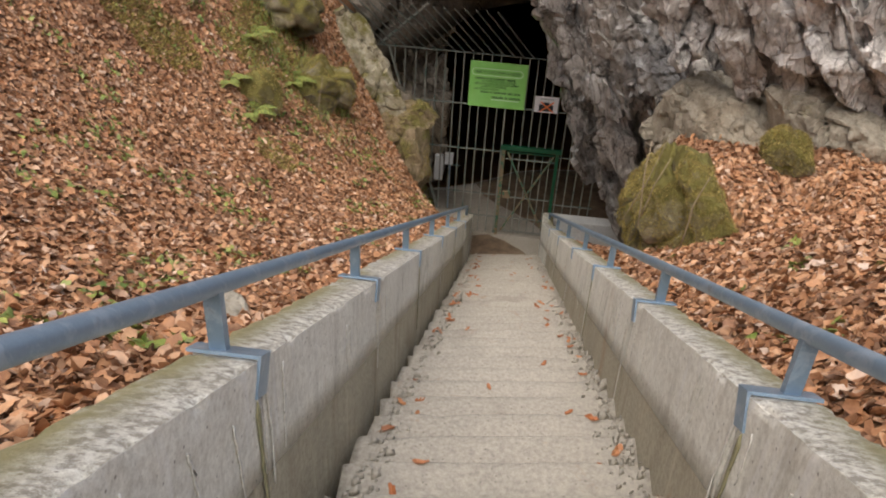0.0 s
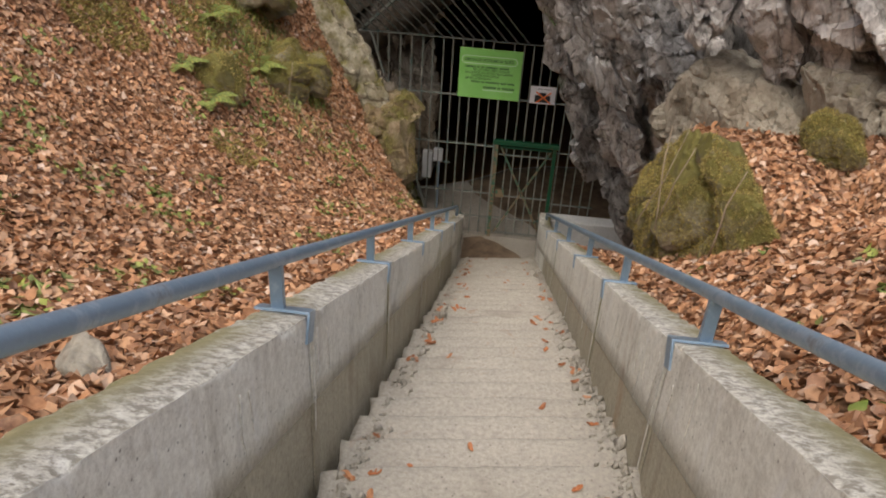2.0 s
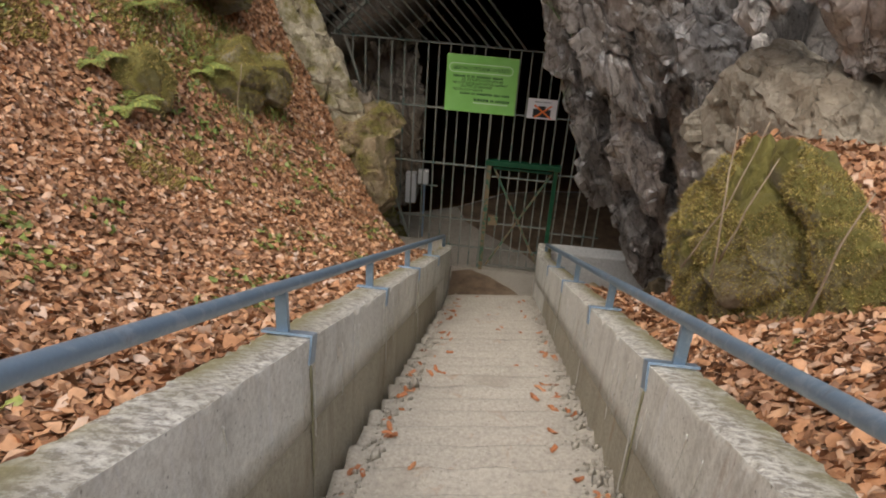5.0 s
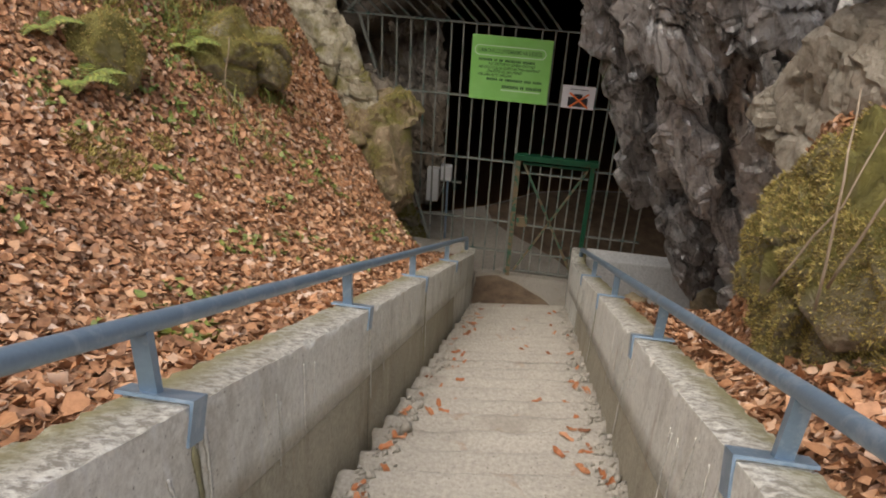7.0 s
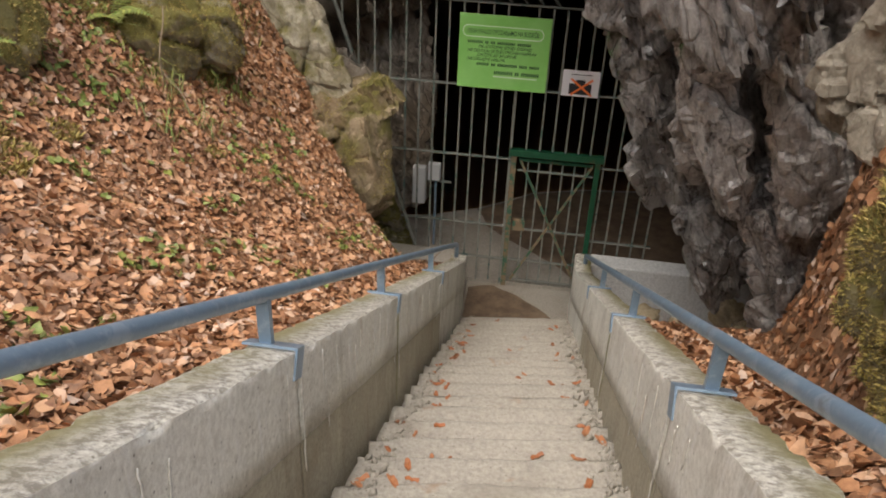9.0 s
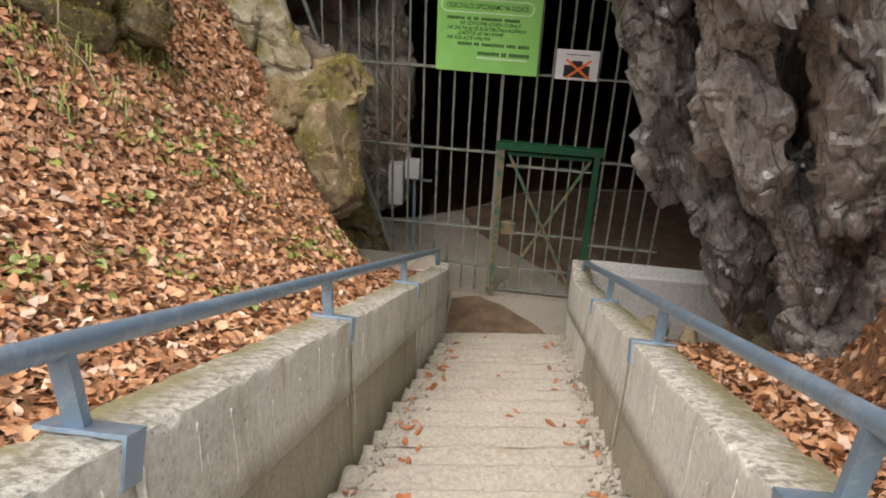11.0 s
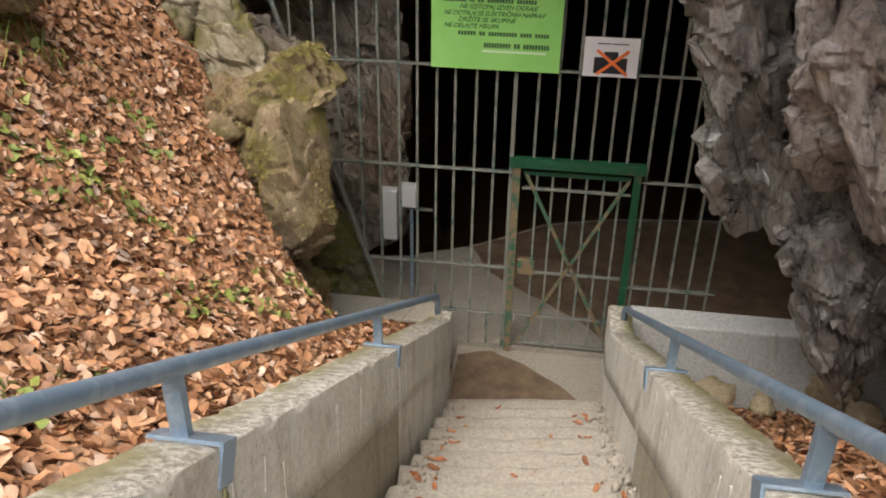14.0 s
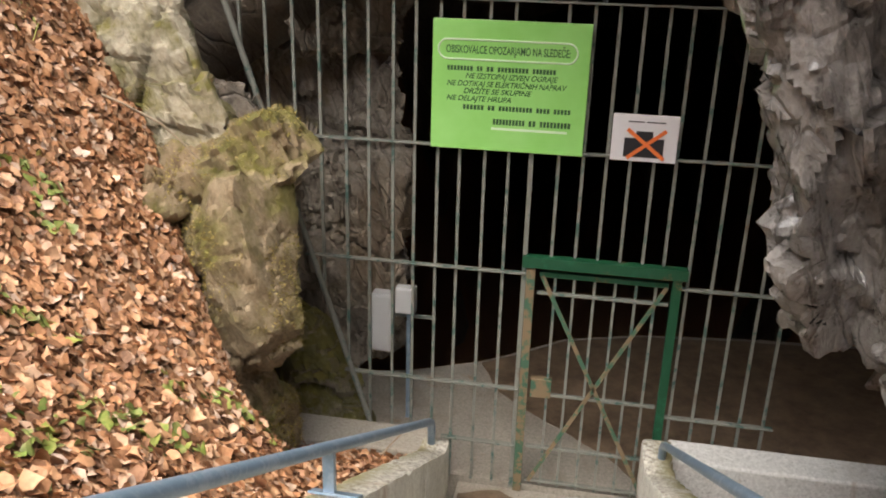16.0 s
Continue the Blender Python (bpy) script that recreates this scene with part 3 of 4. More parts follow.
flat_patch("mud_patch", ragged([(-0.575, 12.90), (-0.575, 13.56), (-0.27, 13.66), (0.02, 13.50), (0.30, 13.28), (0.50, 13.07)], 0.05, 0.02, 6), 0.006, 0.03, MUD, "dark brown wet patch on the landing", "mud")

# ---------------------------------------------------------------- rocks
def rock(name, centre, radii, turn, seed, material_, label, detail=5, cuts=14, lump=0.10, crack=0.05, grain=1.0, category="rock", kind="", plates=1.0):
    """A boulder: a ball cut by random planes, cracked into blocks and roughened."""
    rng = np.random.default_rng(seed)
    bm = bmesh.new()
    bmesh.ops.create_icosphere(bm, subdivisions=detail, radius=1.0)
    v = np.array([x.co[:] for x in bm.verts])
    f = np.array([[q.index for q in x.verts] for x in bm.faces])
    bm.free()
    n = rng.normal(size=(cuts, 3))
    n /= np.linalg.norm(n, axis=1)[:, None]
    h = rng.uniform(0.68, 0.95, cuts)
    d = v @ n.T
    reach = np.where(d > 0.05, h / np.maximum(d, 0.05), 9.0)
    r = np.minimum(1.08, reach.min(1))
    p = v * r[:, None] * np.array(radii)
    size = float(np.mean(radii))
    nrm = v / np.array(radii)
    nrm /= np.linalg.norm(nrm, axis=1)[:, None]
    rot = np.array(Euler([radians(a) for a in turn]).to_matrix())
    w = p @ rot.T + np.array(centre)
    nrm = nrm @ rot.T
    strat = np.array(Euler((radians(18), radians(-24), radians(10))).to_matrix())
    q = (w @ strat) * np.array((1.75, 1.35, 0.62)) * grain
    q = q + 0.16 * np.stack([vnoise(w * 1.6 * grain, seed + k) for k in (31, 32, 33)], 1)
    d1, d2, who, off = cells(q * 1.25, seed)
    gap = 1 - ease(d2 - d1, 0.0, 0.09)
    e1, e2, who2, off2 = cells(q * 3.4, seed + 5)
    gap2 = 1 - ease(e2 - e1, 0.0, 0.08)
    move = lump * size * (fbm(q * 0.7, 3, seed) + 0.6 * (who - 0.5)) - 1.7 * crack * gap - 0.6 * crack * gap2
    ridge = 1 - np.abs(fbm(q * 3.2 + 5, 3, seed + 21))
    move += min(1.0, size) * (0.045 * (who2 - 0.5) + 0.024 * fbm(q * 4.5, 4, seed + 3, 0.6) - 0.05 * np.maximum(ridge - 0.85, 0))
    for tag, o, steep in ((who, off, 0.20), (who2, off2, 0.075)):
        lean = np.stack([np.sin(tag * 91.0), np.sin(tag * 57.0 + 2), np.sin(tag * 133.0 + 4)], 1)
        move += plates * steep * min(1.0, size) * (o * lean).sum(1)
    w = w + nrm * move[:, None]
    ob = from_arrays(name, w, f, material_)
    return tagged(ob, label, category, kind=kind)


def slab(name, low, high, wide, deep, seed, material_, label, face=0.0, cuts=9, plates=1.0, taper=(1.0, 1.0), grid=0.028, category="rock"):
    """An angular block of limestone from low to high: a squared column with knocked-off corners, split along its bedding."""
    rng = np.random.default_rng(seed)
    low, high = np.array(low, float), np.array(high, float)
    mid, up = (low + high) / 2, high - low
    tall = float(np.linalg.norm(up))
    up /= tall
    ex = np.array((math.cos(radians(face)), math.sin(radians(face)), 0.0))
    ex -= up * (ex @ up)
    ex /= np.linalg.norm(ex)
    ey = np.cross(up, ex)
    half = np.array((wide, deep, tall)) / 2

    def shape(u):
        v = 2 * u - 1
        v = v / ((np.abs(v) ** 8).sum(1) ** 0.125)[:, None]
        n = rng.normal(size=(cuts, 3)) * np.array((1, 1, 0.8))
        n /= np.linalg.norm(n, axis=1)[:, None]
        h = rng.uniform(0.80, 1.12, cuts)
        dot = v @ n.T
        v = v * np.minimum(1.0, np.where(dot > 0.05, h / np.maximum(dot, 0.05), 9.0).min(1))[:, None]
        side = np.sign(v) * np.abs(v) ** 4 / half
        side /= np.maximum(np.linalg.norm(side, axis=1), 1e-9)[:, None]
        scale = taper[0] + (taper[1] - taper[0]) * (v[:, 2] * 0.5 + 0.5)
        p = v * half
        p[:, :2] *= scale[:, None]
        axes = np.stack([ex, ey, up])
        w, nrm = p @ axes + mid, side @ axes
        q = w @ np.array(Euler((radians(12), radians(-24), radians(10))).to_matrix()) * np.array((1.8, 1.7, 1.0))
        q = q + 0.12 * np.stack([vnoise(w * 1.7, seed + k) for k in (31, 32, 33)], 1) + 0.025 * np.stack([vnoise(w * 6, seed + k) for k in (41, 42, 43)], 1)
        move = np.zeros(len(w))
        for size, tone, tilt, cleft, gap in ((0.85, 0.10, 0.17, 0.10, 0.05), (2.1, 0.05, 0.085, 0.035, 0.05), (5.5, 0.022, 0.040, 0.008, 0.07)):
            d1, d2, who, off = cells(q * size, seed + int(size * 7))
            lean = np.stack([np.sin(who * 91.0), np.sin(who * 57.0 + 2), np.sin(who * 133.0 + 4)], 1)
            move += tone * (who - 0.6) + tilt * (off * lean).sum(1) - cleft * (1 - ease(d2 - d1, 0.0, gap))
        move = plates * min(1.0, 0.35 + 0.75 * float(min(wide, deep))) * move + 0.007 * fbm(w * 7, 4, seed + 3, 0.6)
        return w + nrm * move[:, None]

    n = [max(8, int(v / grid)) for v in (wide, deep, tall)]
    v, f = lattice_box(*n, shape)
    ob = from_arrays(name, v, f, material_)
    ob.data.set_sharp_from_angle(angle=radians(24))
    return tagged(ob, label, category)


BUTTRESS = "dark grey fissured limestone column of the buttress beside the gate"
SLAB = "grey tilted limestone slab of the cliff"
rock("cliff_rock", (3.15, 12.75, 3.2), (1.45, 1.1, 3.6), (22, -21, 0), 11, ROCK, "tall dark limestone core of the buttress", 5, 18, 0.10, 0.09)
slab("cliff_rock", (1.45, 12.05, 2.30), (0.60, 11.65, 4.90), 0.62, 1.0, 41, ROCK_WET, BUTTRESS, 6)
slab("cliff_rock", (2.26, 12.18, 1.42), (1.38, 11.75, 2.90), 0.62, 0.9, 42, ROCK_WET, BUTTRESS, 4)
slab("cliff_rock", (1.80, 11.40, 2.58), (0.95, 11.15, 5.00), 0.50, 0.85, 43, ROCK, BUTTRESS, -4)
slab("cliff_rock", (2.36, 11.15, 2.70), (1.50, 10.80, 5.10), 0.52, 0.9, 44, ROCK, BUTTRESS, 2)
slab("cliff_rock", (2.98, 11.0, 2.60), (2.08, 10.60, 5.10), 0.62, 1.0, 45, ROCK, BUTTRESS, 0)
slab("cliff_rock", (2.98, 11.75, 1.05), (2.10, 11.55, 2.80), 0.80, 0.95, 46, ROCK, "smooth grey limestone foot of the buttress", 0, plates=0.7)
slab("cliff_rock", (3.45, 11.60, 0.9), (2.70, 11.40, 2.95), 0.85, 1.0, 47, ROCK, "smooth grey limestone foot of the buttress", 0, plates=0.7)
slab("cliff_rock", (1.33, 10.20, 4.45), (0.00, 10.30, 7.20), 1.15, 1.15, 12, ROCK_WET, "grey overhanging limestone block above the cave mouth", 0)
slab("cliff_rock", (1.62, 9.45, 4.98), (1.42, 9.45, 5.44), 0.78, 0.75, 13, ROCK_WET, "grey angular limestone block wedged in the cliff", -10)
slab("cliff_rock", (1.90, 8.45, 5.85), (0.95, 8.60, 7.00), 0.80, 0.85, 28, ROCK, "grey limestone block with brown earth on it", -10)
slab("cliff_rock", (2.34, 8.34, 4.40), (2.20, 8.26, 5.47), 1.80, 1.05, 14, ROCK_PALE, "pale smooth limestone ledge at the foot of the cliff", -62, plates=0.5)
slab("cliff_rock", (3.02, 7.36, 4.95), (2.86, 7.25, 5.88), 1.35, 0.90, 17, ROCK_PALE, "pale limestone block at the foot of the cliff", -45, plates=0.5)
slab("cliff_rock", (4.0, 6.55, 5.10), (3.8, 6.45, 6.0), 1.30, 0.90, 29, ROCK_PALE, "pale limestone block at the foot of the cliff", -40, plates=0.5)
slab("cliff_rock", (2.56, 8.05, 5.62), (1.66, 7.95, 7.05), 0.58, 0.9, 15, ROCK, SLAB, -30)
slab("cliff_rock", (2.78, 7.62, 5.70), (2.02, 7.55, 7.10), 0.40, 0.8, 16, ROCK, SLAB, -35)
slab("cliff_rock", (3.06, 7.22, 5.80), (2.32, 7.12, 7.20), 0.46, 0.8, 20, ROCK, SLAB, -38)
slab("cliff_rock", (3.48, 6.92, 5.80), (2.74, 6.80, 7.30), 0.50, 0.8, 22, ROCK, SLAB, -38)
slab("cliff_rock", (4.0, 6.60, 5.85), (3.22, 6.40, 7.40), 0.62, 0.9, 27, ROCK, SLAB, -38)
rock("cliff_rock", (3.9, 9.3, 6.2), (1.6, 1.3, 1.9), (0, 0, -40), 30, ROCK, "dark limestone cliff behind the tilted slabs", 5, 18, 0.1, 0.09)
rock("cliff_rock", (2.6, 11.2, 7.9), (2.6, 2.0, 2.0), (0, 0, 20), 18, ROCK, "high grey limestone cliff above the cave", 5, 20, 0.1, 0.09)
rock("cliff_rock", (4.9, 11.4, 4.9), (2.3, 2.0, 4.2), (0, 0, 0), 23, ROCK, "dark limestone cliff behind the ledges", 5, 20, 0.1, 0.09)
rock("cliff_rock", (6.0, 8.0, 6.6), (1.7, 1.8, 2.9), (0, 10, 10), 19, ROCK, "grey limestone cliff at the side of the bank", 5, 16, 0.1, 0.09)
rock("cliff_rock", (-0.9, 13.7, 6.3), (3.4, 2.1, 1.75), (0, 4, 0), 24, ROCK_SHADED, "dark limestone roof above the cave mouth", 5, 18, 0.08, 0.09)
# out of view; added to keep the sky beyond from lighting the mouth
tagged(rock("hillside", (0, 19.5, 13.2), (17, 5.5, 8.8), (0, 0, 0), 26, ROCK, "unseen limestone hill above the cave that blocks the sky", 5, 20, 0.06, 0.1, 0.4), kind="structure")
boulder = rock("mossy_boulder", (1.50, 6.22, 4.92), (0.76, 0.42, 0.68), (0, -4, -59), 21, ROCK_MOSSY, "boulder thickly covered in yellow-green moss beside the steps", 6, 11, 0.11, 0.035, plates=0.8)
rock("mossy_stone", (2.34, 6.64, 5.50), (0.27, 0.22, 0.17), (10, 15, 20), 25, ROCK_MOSSY, "dark mossy stone half buried in leaves", 5, 10, 0.12, 0.04)
for k, (c, r, turn_) in enumerate((((1.55, 12.95, 0.32), (0.20, 0.15, 0.14), 20), ((1.92, 12.80, 0.34), (0.14, 0.12, 0.10), 50), ((2.50, 13.05, 0.38), (0.22, 0.17, 0.22), 10), ((2.68, 12.75, 0.36), (0.17, 0.14, 0.13), 70))):
    rock("loose_stone", c, r, (0, 0, turn_), 70 + k, ROCK_SAND, "pale yellowish loose stone at the foot of the buttress", 4, 9, 0.12, 0.02)
# left side
slab("mouth_rock", (-2.02, 12.72, 2.55), (-3.10, 13.25, 4.25), 0.60, 0.75, 31, ROCK_MOUTH, "pale weathered limestone edge of the cave mouth", 20, plates=0.6)
slab("mouth_rock", (-1.90, 12.66, 2.38), (-2.10, 12.66, 2.78), 1.30, 0.95, 36, ROCK_OCHRE, "mossy limestone ledge overhanging the ochre boulder", 28, plates=0.6)
slab("mouth_rock", (-1.55, 12.34, 1.52), (-1.72, 12.38, 2.70), 0.76, 0.66, 32, ROCK_OCHRE, "mossy ochre limestone boulder beside the gate", 12, plates=0.6, taper=(0.8, 0.85))
slab("mouth_rock", (-1.62, 12.62, 0.75), (-2.05, 12.60, 1.72), 0.50, 0.55, 37, ROCK_OCHRE, "small mossy limestone block at the edge of the leaves", 15, plates=0.6)
slab("mouth_rock", (-2.45, 13.35, 0.3), (-2.40, 13.45, 2.9), 0.95, 0.9, 33, ROCK_CAVE, "dark limestone base of the cave mouth", 10)
slab("cave_rock", (-1.72, 14.10, -0.1), (-2.15, 14.15, 1.25), 0.62, 0.75, 38, ROCK_MOSSY, "damp mossy rock inside the gate", 15, plates=0.7)
slab("cave_rock", (-1.85, 15.02, 0.35), (-2.0, 15.05, 3.05), 1.25, 1.0, 34, ROCK_CAVE, "brown limestone pillar inside the cave mouth", 8, plates=0.8, taper=(0.75, 1.05))
slab("cave_rock", (-2.05, 14.9, 2.75), (-2.6, 14.8, 4.7), 1.7, 1.4, 35, ROCK_CAVE, "brown overhanging limestone inside the cave mouth", 8)
rock("cave_rock", (-3.5, 14.5, 4.6), (1.3, 1.2, 1.3), (0, 25, 0), 39, ROCK_CAVE, "brown limestone shoulder above the cave mouth", 5, 12, 0.1, 0.06)
for k, (c, r) in enumerate((((-2.95, 10.62, 3.86), (0.42, 0.30, 0.42)), ((-3.85, 10.55, 4.28), (0.52, 0.36, 0.44)), ((-2.62, 11.05, 3.80), (0.28, 0.26, 0.40)), ((-3.42, 10.18, 3.66), (0.24, 0.20, 0.20)), ((-3.5, 11.6, 4.9), (0.7, 0.5, 0.6)), ((-3.18, 9.22, 4.25), (0.34, 0.26, 0.40)), ((-2.74, 9.40, 3.70), (0.16, 0.15, 0.18)), ((-2.90, 10.85, 4.0), (0.30, 0.28, 0.34)))):
    rock("mossy_stone", c, r, (0, 0, 30 * k), 80 + k, ROCK_MOSSY, "moss-covered outcrop standing out of the leaf litter", 5, 10, 0.12, 0.04)


rock("buried_stone", (-1.17, 2.80, 6.215), (0.08, 0.12, 0.09), (20, 0, 30), 91, ROCK_PALE, "small grey stone half buried in leaves by the wall", 4, 9, 0.12, 0.02)


# cave hollow: a rough vault that closes the dark behind the gate
def vault(name):
    verts, faces = [], []
    na, nl = 40, 26
    for i in range(nl + 1):
        y = 14.2 + i / nl * 24.0
        squeeze = 1.0 + 0.25 * math.sin(i * 0.5) - 0.5 * max(0, (i - 18) / 8)
        for j in range(na + 1):
            a = math.pi * (-0.25 + 1.5 * j / na)
            verts.append((0.6 + math.cos(a) * 4.0 * squeeze, y, -1.0 + math.sin(a) * 5.6 * squeeze))
    v = np.array(verts)
    c = np.array((0.6, 0, 1.0))
    out = v - c
    out[:, 1] = 0
    out /= np.linalg.norm(out, axis=1)[:, None]
    v = v + out * (0.5 * fbm(v * 0.7, 4, 77))[:, None]
    for i in range(nl):
        for j in range(na):
            k = i * (na + 1) + j
            faces.append((k, k + na + 1, k + na + 2, k + 1))
    end = len(v)
    v = np.vstack([v, [(0.6, 38.4, -9.0)]])
    faces = [f for f in faces] + [(nl * (na + 1) + j, end, end, nl * (na + 1) + j + 1) for j in range(na)]
    tri = []
    for f in faces:
        tri.append((f[0], f[1], f[3]))
        if f[1] != f[2]:
            tri.append((f[1], f[2], f[3]))
    ob = from_arrays(name, v, tri, ROCK_SHADED)
    m = ob.modifiers.new("thickness", "SOLIDIFY")
    m.thickness, m.offset = 0.6, 1.0
    return tagged(ob, "dark rough limestone vault of the cave", "cave wall", kind="structure")


vault("wall_cave")

# ---------------------------------------------------------------- gate
gate = tagged(empty("gate", (0, GATE, 0)), "tall barred iron cave gate with worn green paint and rust", "gate")


def gpart(name, bm, mat_, parent=None, label=""):
    ob = part(name, bm, mat_, parent or gate, label)
    ob.matrix_parent_inverse = (parent or gate).matrix_world.inverted() if parent else Matrix.Translation((0, -GATE, 0))
    return ob


def slant_x(z):
    return -1.27 + (z - 0.35) * (-2.24 + 1.27) / (3.38 - 0.35)


for x in [-2.2, -2.02, -1.83, -1.65, -1.47, -1.31, -1.14, -0.99, -0.83, -0.68, -0.51, -0.35, -0.02, 0.14, 0.29, 0.44, 0.59, 0.73, 0.9, 1.06, 1.22, 1.38, 1.54]:
    z0 = 0.04
    if x < -1.27:
        z0 = 0.35 + (x + 1.27) * (3.38 - 0.35) / (-2.24 + 1.27)
    if -0.16 < x < 0.8:
        z0 = 1.9
    gpart("bar", bar((x, GATE, z0), (x, GATE, 3.6), 0.02), BARS)
for z, a, b in ((3.6, -2.5, 1.3), (2.66, -2.0, 1.5), (1.79, -1.78, -0.19), (1.78, 0.85, 1.6), (0.88, -1.5, -0.19), (0.43, -1.42, -1.1), (0.79, 0.86, 1.6), (0.40, -0.75, -0.19)):
    gpart("rail", bar((a, GATE - 0.02, z), (b, GATE - 0.02, z), 0.045, 0.012, up=(0, 0, 1)), BARS)
gpart("slanted_tube", tube([(slant_x(0.3), GATE - 0.03, 0.3), (slant_x(3.6), GATE - 0.03, 3.6)], 0.022, 10), BARS, label="slanted blue-green edge tube")
gpart("post", bar((-0.2, GATE, 0.02), (-0.2, GATE, 2.7), 0.03, 0.04), BARS)
gpart("door_frame", bar((-0.21, GATE - 0.03, 1.89), (0.89, GATE - 0.03, 1.89), 0.075, 0.08, up=(0, 1, 0)), GREEN, label="bright green lintel of the gate door")
gpart("door_post", bar((0.83, GATE - 0.03, 0.02), (0.83, GATE - 0.03, 1.85), 0.06, 0.05), GREEN, label="green painted door post with rust")
gpart("door_post", bar((-0.15, GATE - 0.03, 0.02), (-0.15, GATE - 0.03, 1.85), 0.06, 0.05), RUSTY, label="rust-streaked door post")
# sloping upper grille
for k in range(16):
    x = -2.35 + k * 0.17
    gpart("bar", bar((x, GATE, 3.6), (x - 0.65, GATE - 0.9, 4.6), 0.02, up=(0, 0, 1)), BARS)
gpart("rafter", bar((-2.45, GATE, 3.62), (-1.55, GATE - 0.8, 4.62), 0.04, up=(0, 0, 1)), BARS)
# door leaf
door = gpart("door_leaf", bar((-0.09, GATE, 1.79), (0.78, GATE, 1.79), 0.035, 0.03), GREEN, label="barred gate door with crossed braces")
for z in (1.65, 0.85, 0.40, 0.10):
    part("door_rail", bar((-0.1, GATE, z), (0.79, GATE, z), 0.03, 0.02, up=(0, 0, 1)), BARS, door)
for x in (0.02, 0.15, 0.29, 0.43, 0.57, 0.7):
    part("door_bar", bar((x, GATE + 0.01, 0.06), (x, GATE + 0.01, 1.79), 0.018), BARS, door)
for a, b in (((-0.07, 1.78), (0.77, 0.1)), ((0.77, 1.78), (-0.07, 0.1))):
    part("brace", bar((a[0], GATE - 0.015, a[1]), (b[0], GATE - 0.015, b[1]), 0.03, 0.008), RUSTY, door)
part("lock_box", box(-0.10, 0.05, GATE - 0.03, GATE + 0.03, 0.83, 0.98, 0.006), RUSTY, door)

# ---------------------------------------------------------------- notices
SIGN, sgt, sgb = material("light_green_board", 0.45)
sgv = coords(sgt)
sgt.links.new(ramp(sgt, noise_of(sgt, sgv, 2.5, 4, 0.6), (0.3, (0.25, 0.60, 0.13)), (0.7, (0.33, 0.68, 0.20))), sgb.inputs["Base Color"])
WHITE, wt, wb = material("white_card", 0.5)
wb.inputs["Base Color"].default_value = (0.72, 0.70, 0.72, 1)
board = tagged(empty("notice_board", (-0.37, GATE - 0.06, 2.65)), "light green painted notice board wired to the gate", "sign")
b0 = part("board", box(-0.87, 0.13, GATE - 0.065, GATE - 0.045, 2.65, 3.48, 0.004), SIGN, board)
b0.matrix_parent_inverse = Matrix.Translation((0.37, -GATE + 0.06, -2.65))
card = tagged(empty("warning_sign", (0.51, GATE - 0.06, 2.605)), "white no-photography card with a crossed camera", "sign")
c0 = part("card", box(0.304, 0.715, GATE - 0.062, GATE - 0.05, 2.645, 2.945, 0.003), WHITE, card)
c0.matrix_parent_inverse = Matrix.Translation((-0.51, -GATE + 0.06, -2.605))

INK, it_, ib = material("dark_green_ink", 0.6)
ib.inputs["Base Color"].default_value = (0.03, 0.09, 0.03, 1)
PALE_INK, pt_, pb_ = material("white_paint", 0.5)
pb_.inputs["Base Color"].default_value = (0.62, 0.78, 0.55, 1)
BLACK, bt_, bb_ = material("black_print", 0.5)
bb_.inputs["Base Color"].default_value = (0.02, 0.02, 0.025, 1)
ORANGE, ot_, ob_ = material("orange_print", 0.5)
ob_.inputs["Base Color"].default_value = (0.85, 0.20, 0.05, 1)
FACE = GATE - 0.0665


def on_board(bm, mat_, name, parent):
    ob = part(name, bm, mat_, parent)
    ob.matrix_parent_inverse = Matrix.Translation(-parent.location)
    return ob


def lettering(text, x0, x1, z, height, mat_, parent, slant=0.0):
    cu = bpy.data.curves.new("lettering", "FONT")
    cu.body, cu.size, cu.extrude, cu.shear, cu.offset = text, 1.0, 0.001, slant, 0.012
    tmp = new("lettering_curve", cu)
    bpy.context.view_layer.update()
    me = bpy.data.meshes.new_from_object(tmp.evaluated_get(bpy.context.evaluated_depsgraph_get()))
    bpy.data.objects.remove(tmp)
    bpy.data.curves.remove(cu)
    n = len(me.vertices)
    co = np.empty(n * 3, np.float32)
    me.vertices.foreach_get("co", co)
    co = co.reshape(-1, 3)
    lo, hi = co.min(0), co.max(0)
    u = (co[:, 0] - lo[0]) / (hi[0] - lo[0])
    v = co[:, 1] / 0.73
    out = np.stack([x0 + u * (x1 - x0), np.full(n, FACE) - co[:, 2], z + v * height], 1)
    me.vertices.foreach_set("co", out.astype(np.float32).ravel())
    me.update()
    ob = finish("lettering", me, mat_, parent, smooth=False)
    ob.matrix_parent_inverse = Matrix.Translation(-parent.location)
    return ob


TOPZ, LEFTX = 3.48, -0.87
# title in a painted white outline
pill = []
for k in range(28):
    a = k / 28 * math.tau
    cx, cz = (LEFTX + 0.86 if math.cos(a) > 0 else LEFTX + 0.10), TOPZ - 0.185
    pill.append((cx + 0.06 * math.cos(a), FACE, cz + 0.062 * math.sin(a)))
on_board(tube(pill + pill[:1], 0.006, 6, caps=False), PALE_INK, "title_outline", board)
lettering("OBISKOVALCE OPOZARJAMO NA SLEDE\u010cE:", LEFTX + 0.09, LEFTX + 0.875, TOPZ - 0.208, 0.05, INK, board)
lettering("NE IZSTOPAJ IZVEN OGRAJE", LEFTX + 0.22, LEFTX + 0.81, TOPZ - 0.365, 0.035, INK, board, 0.3)
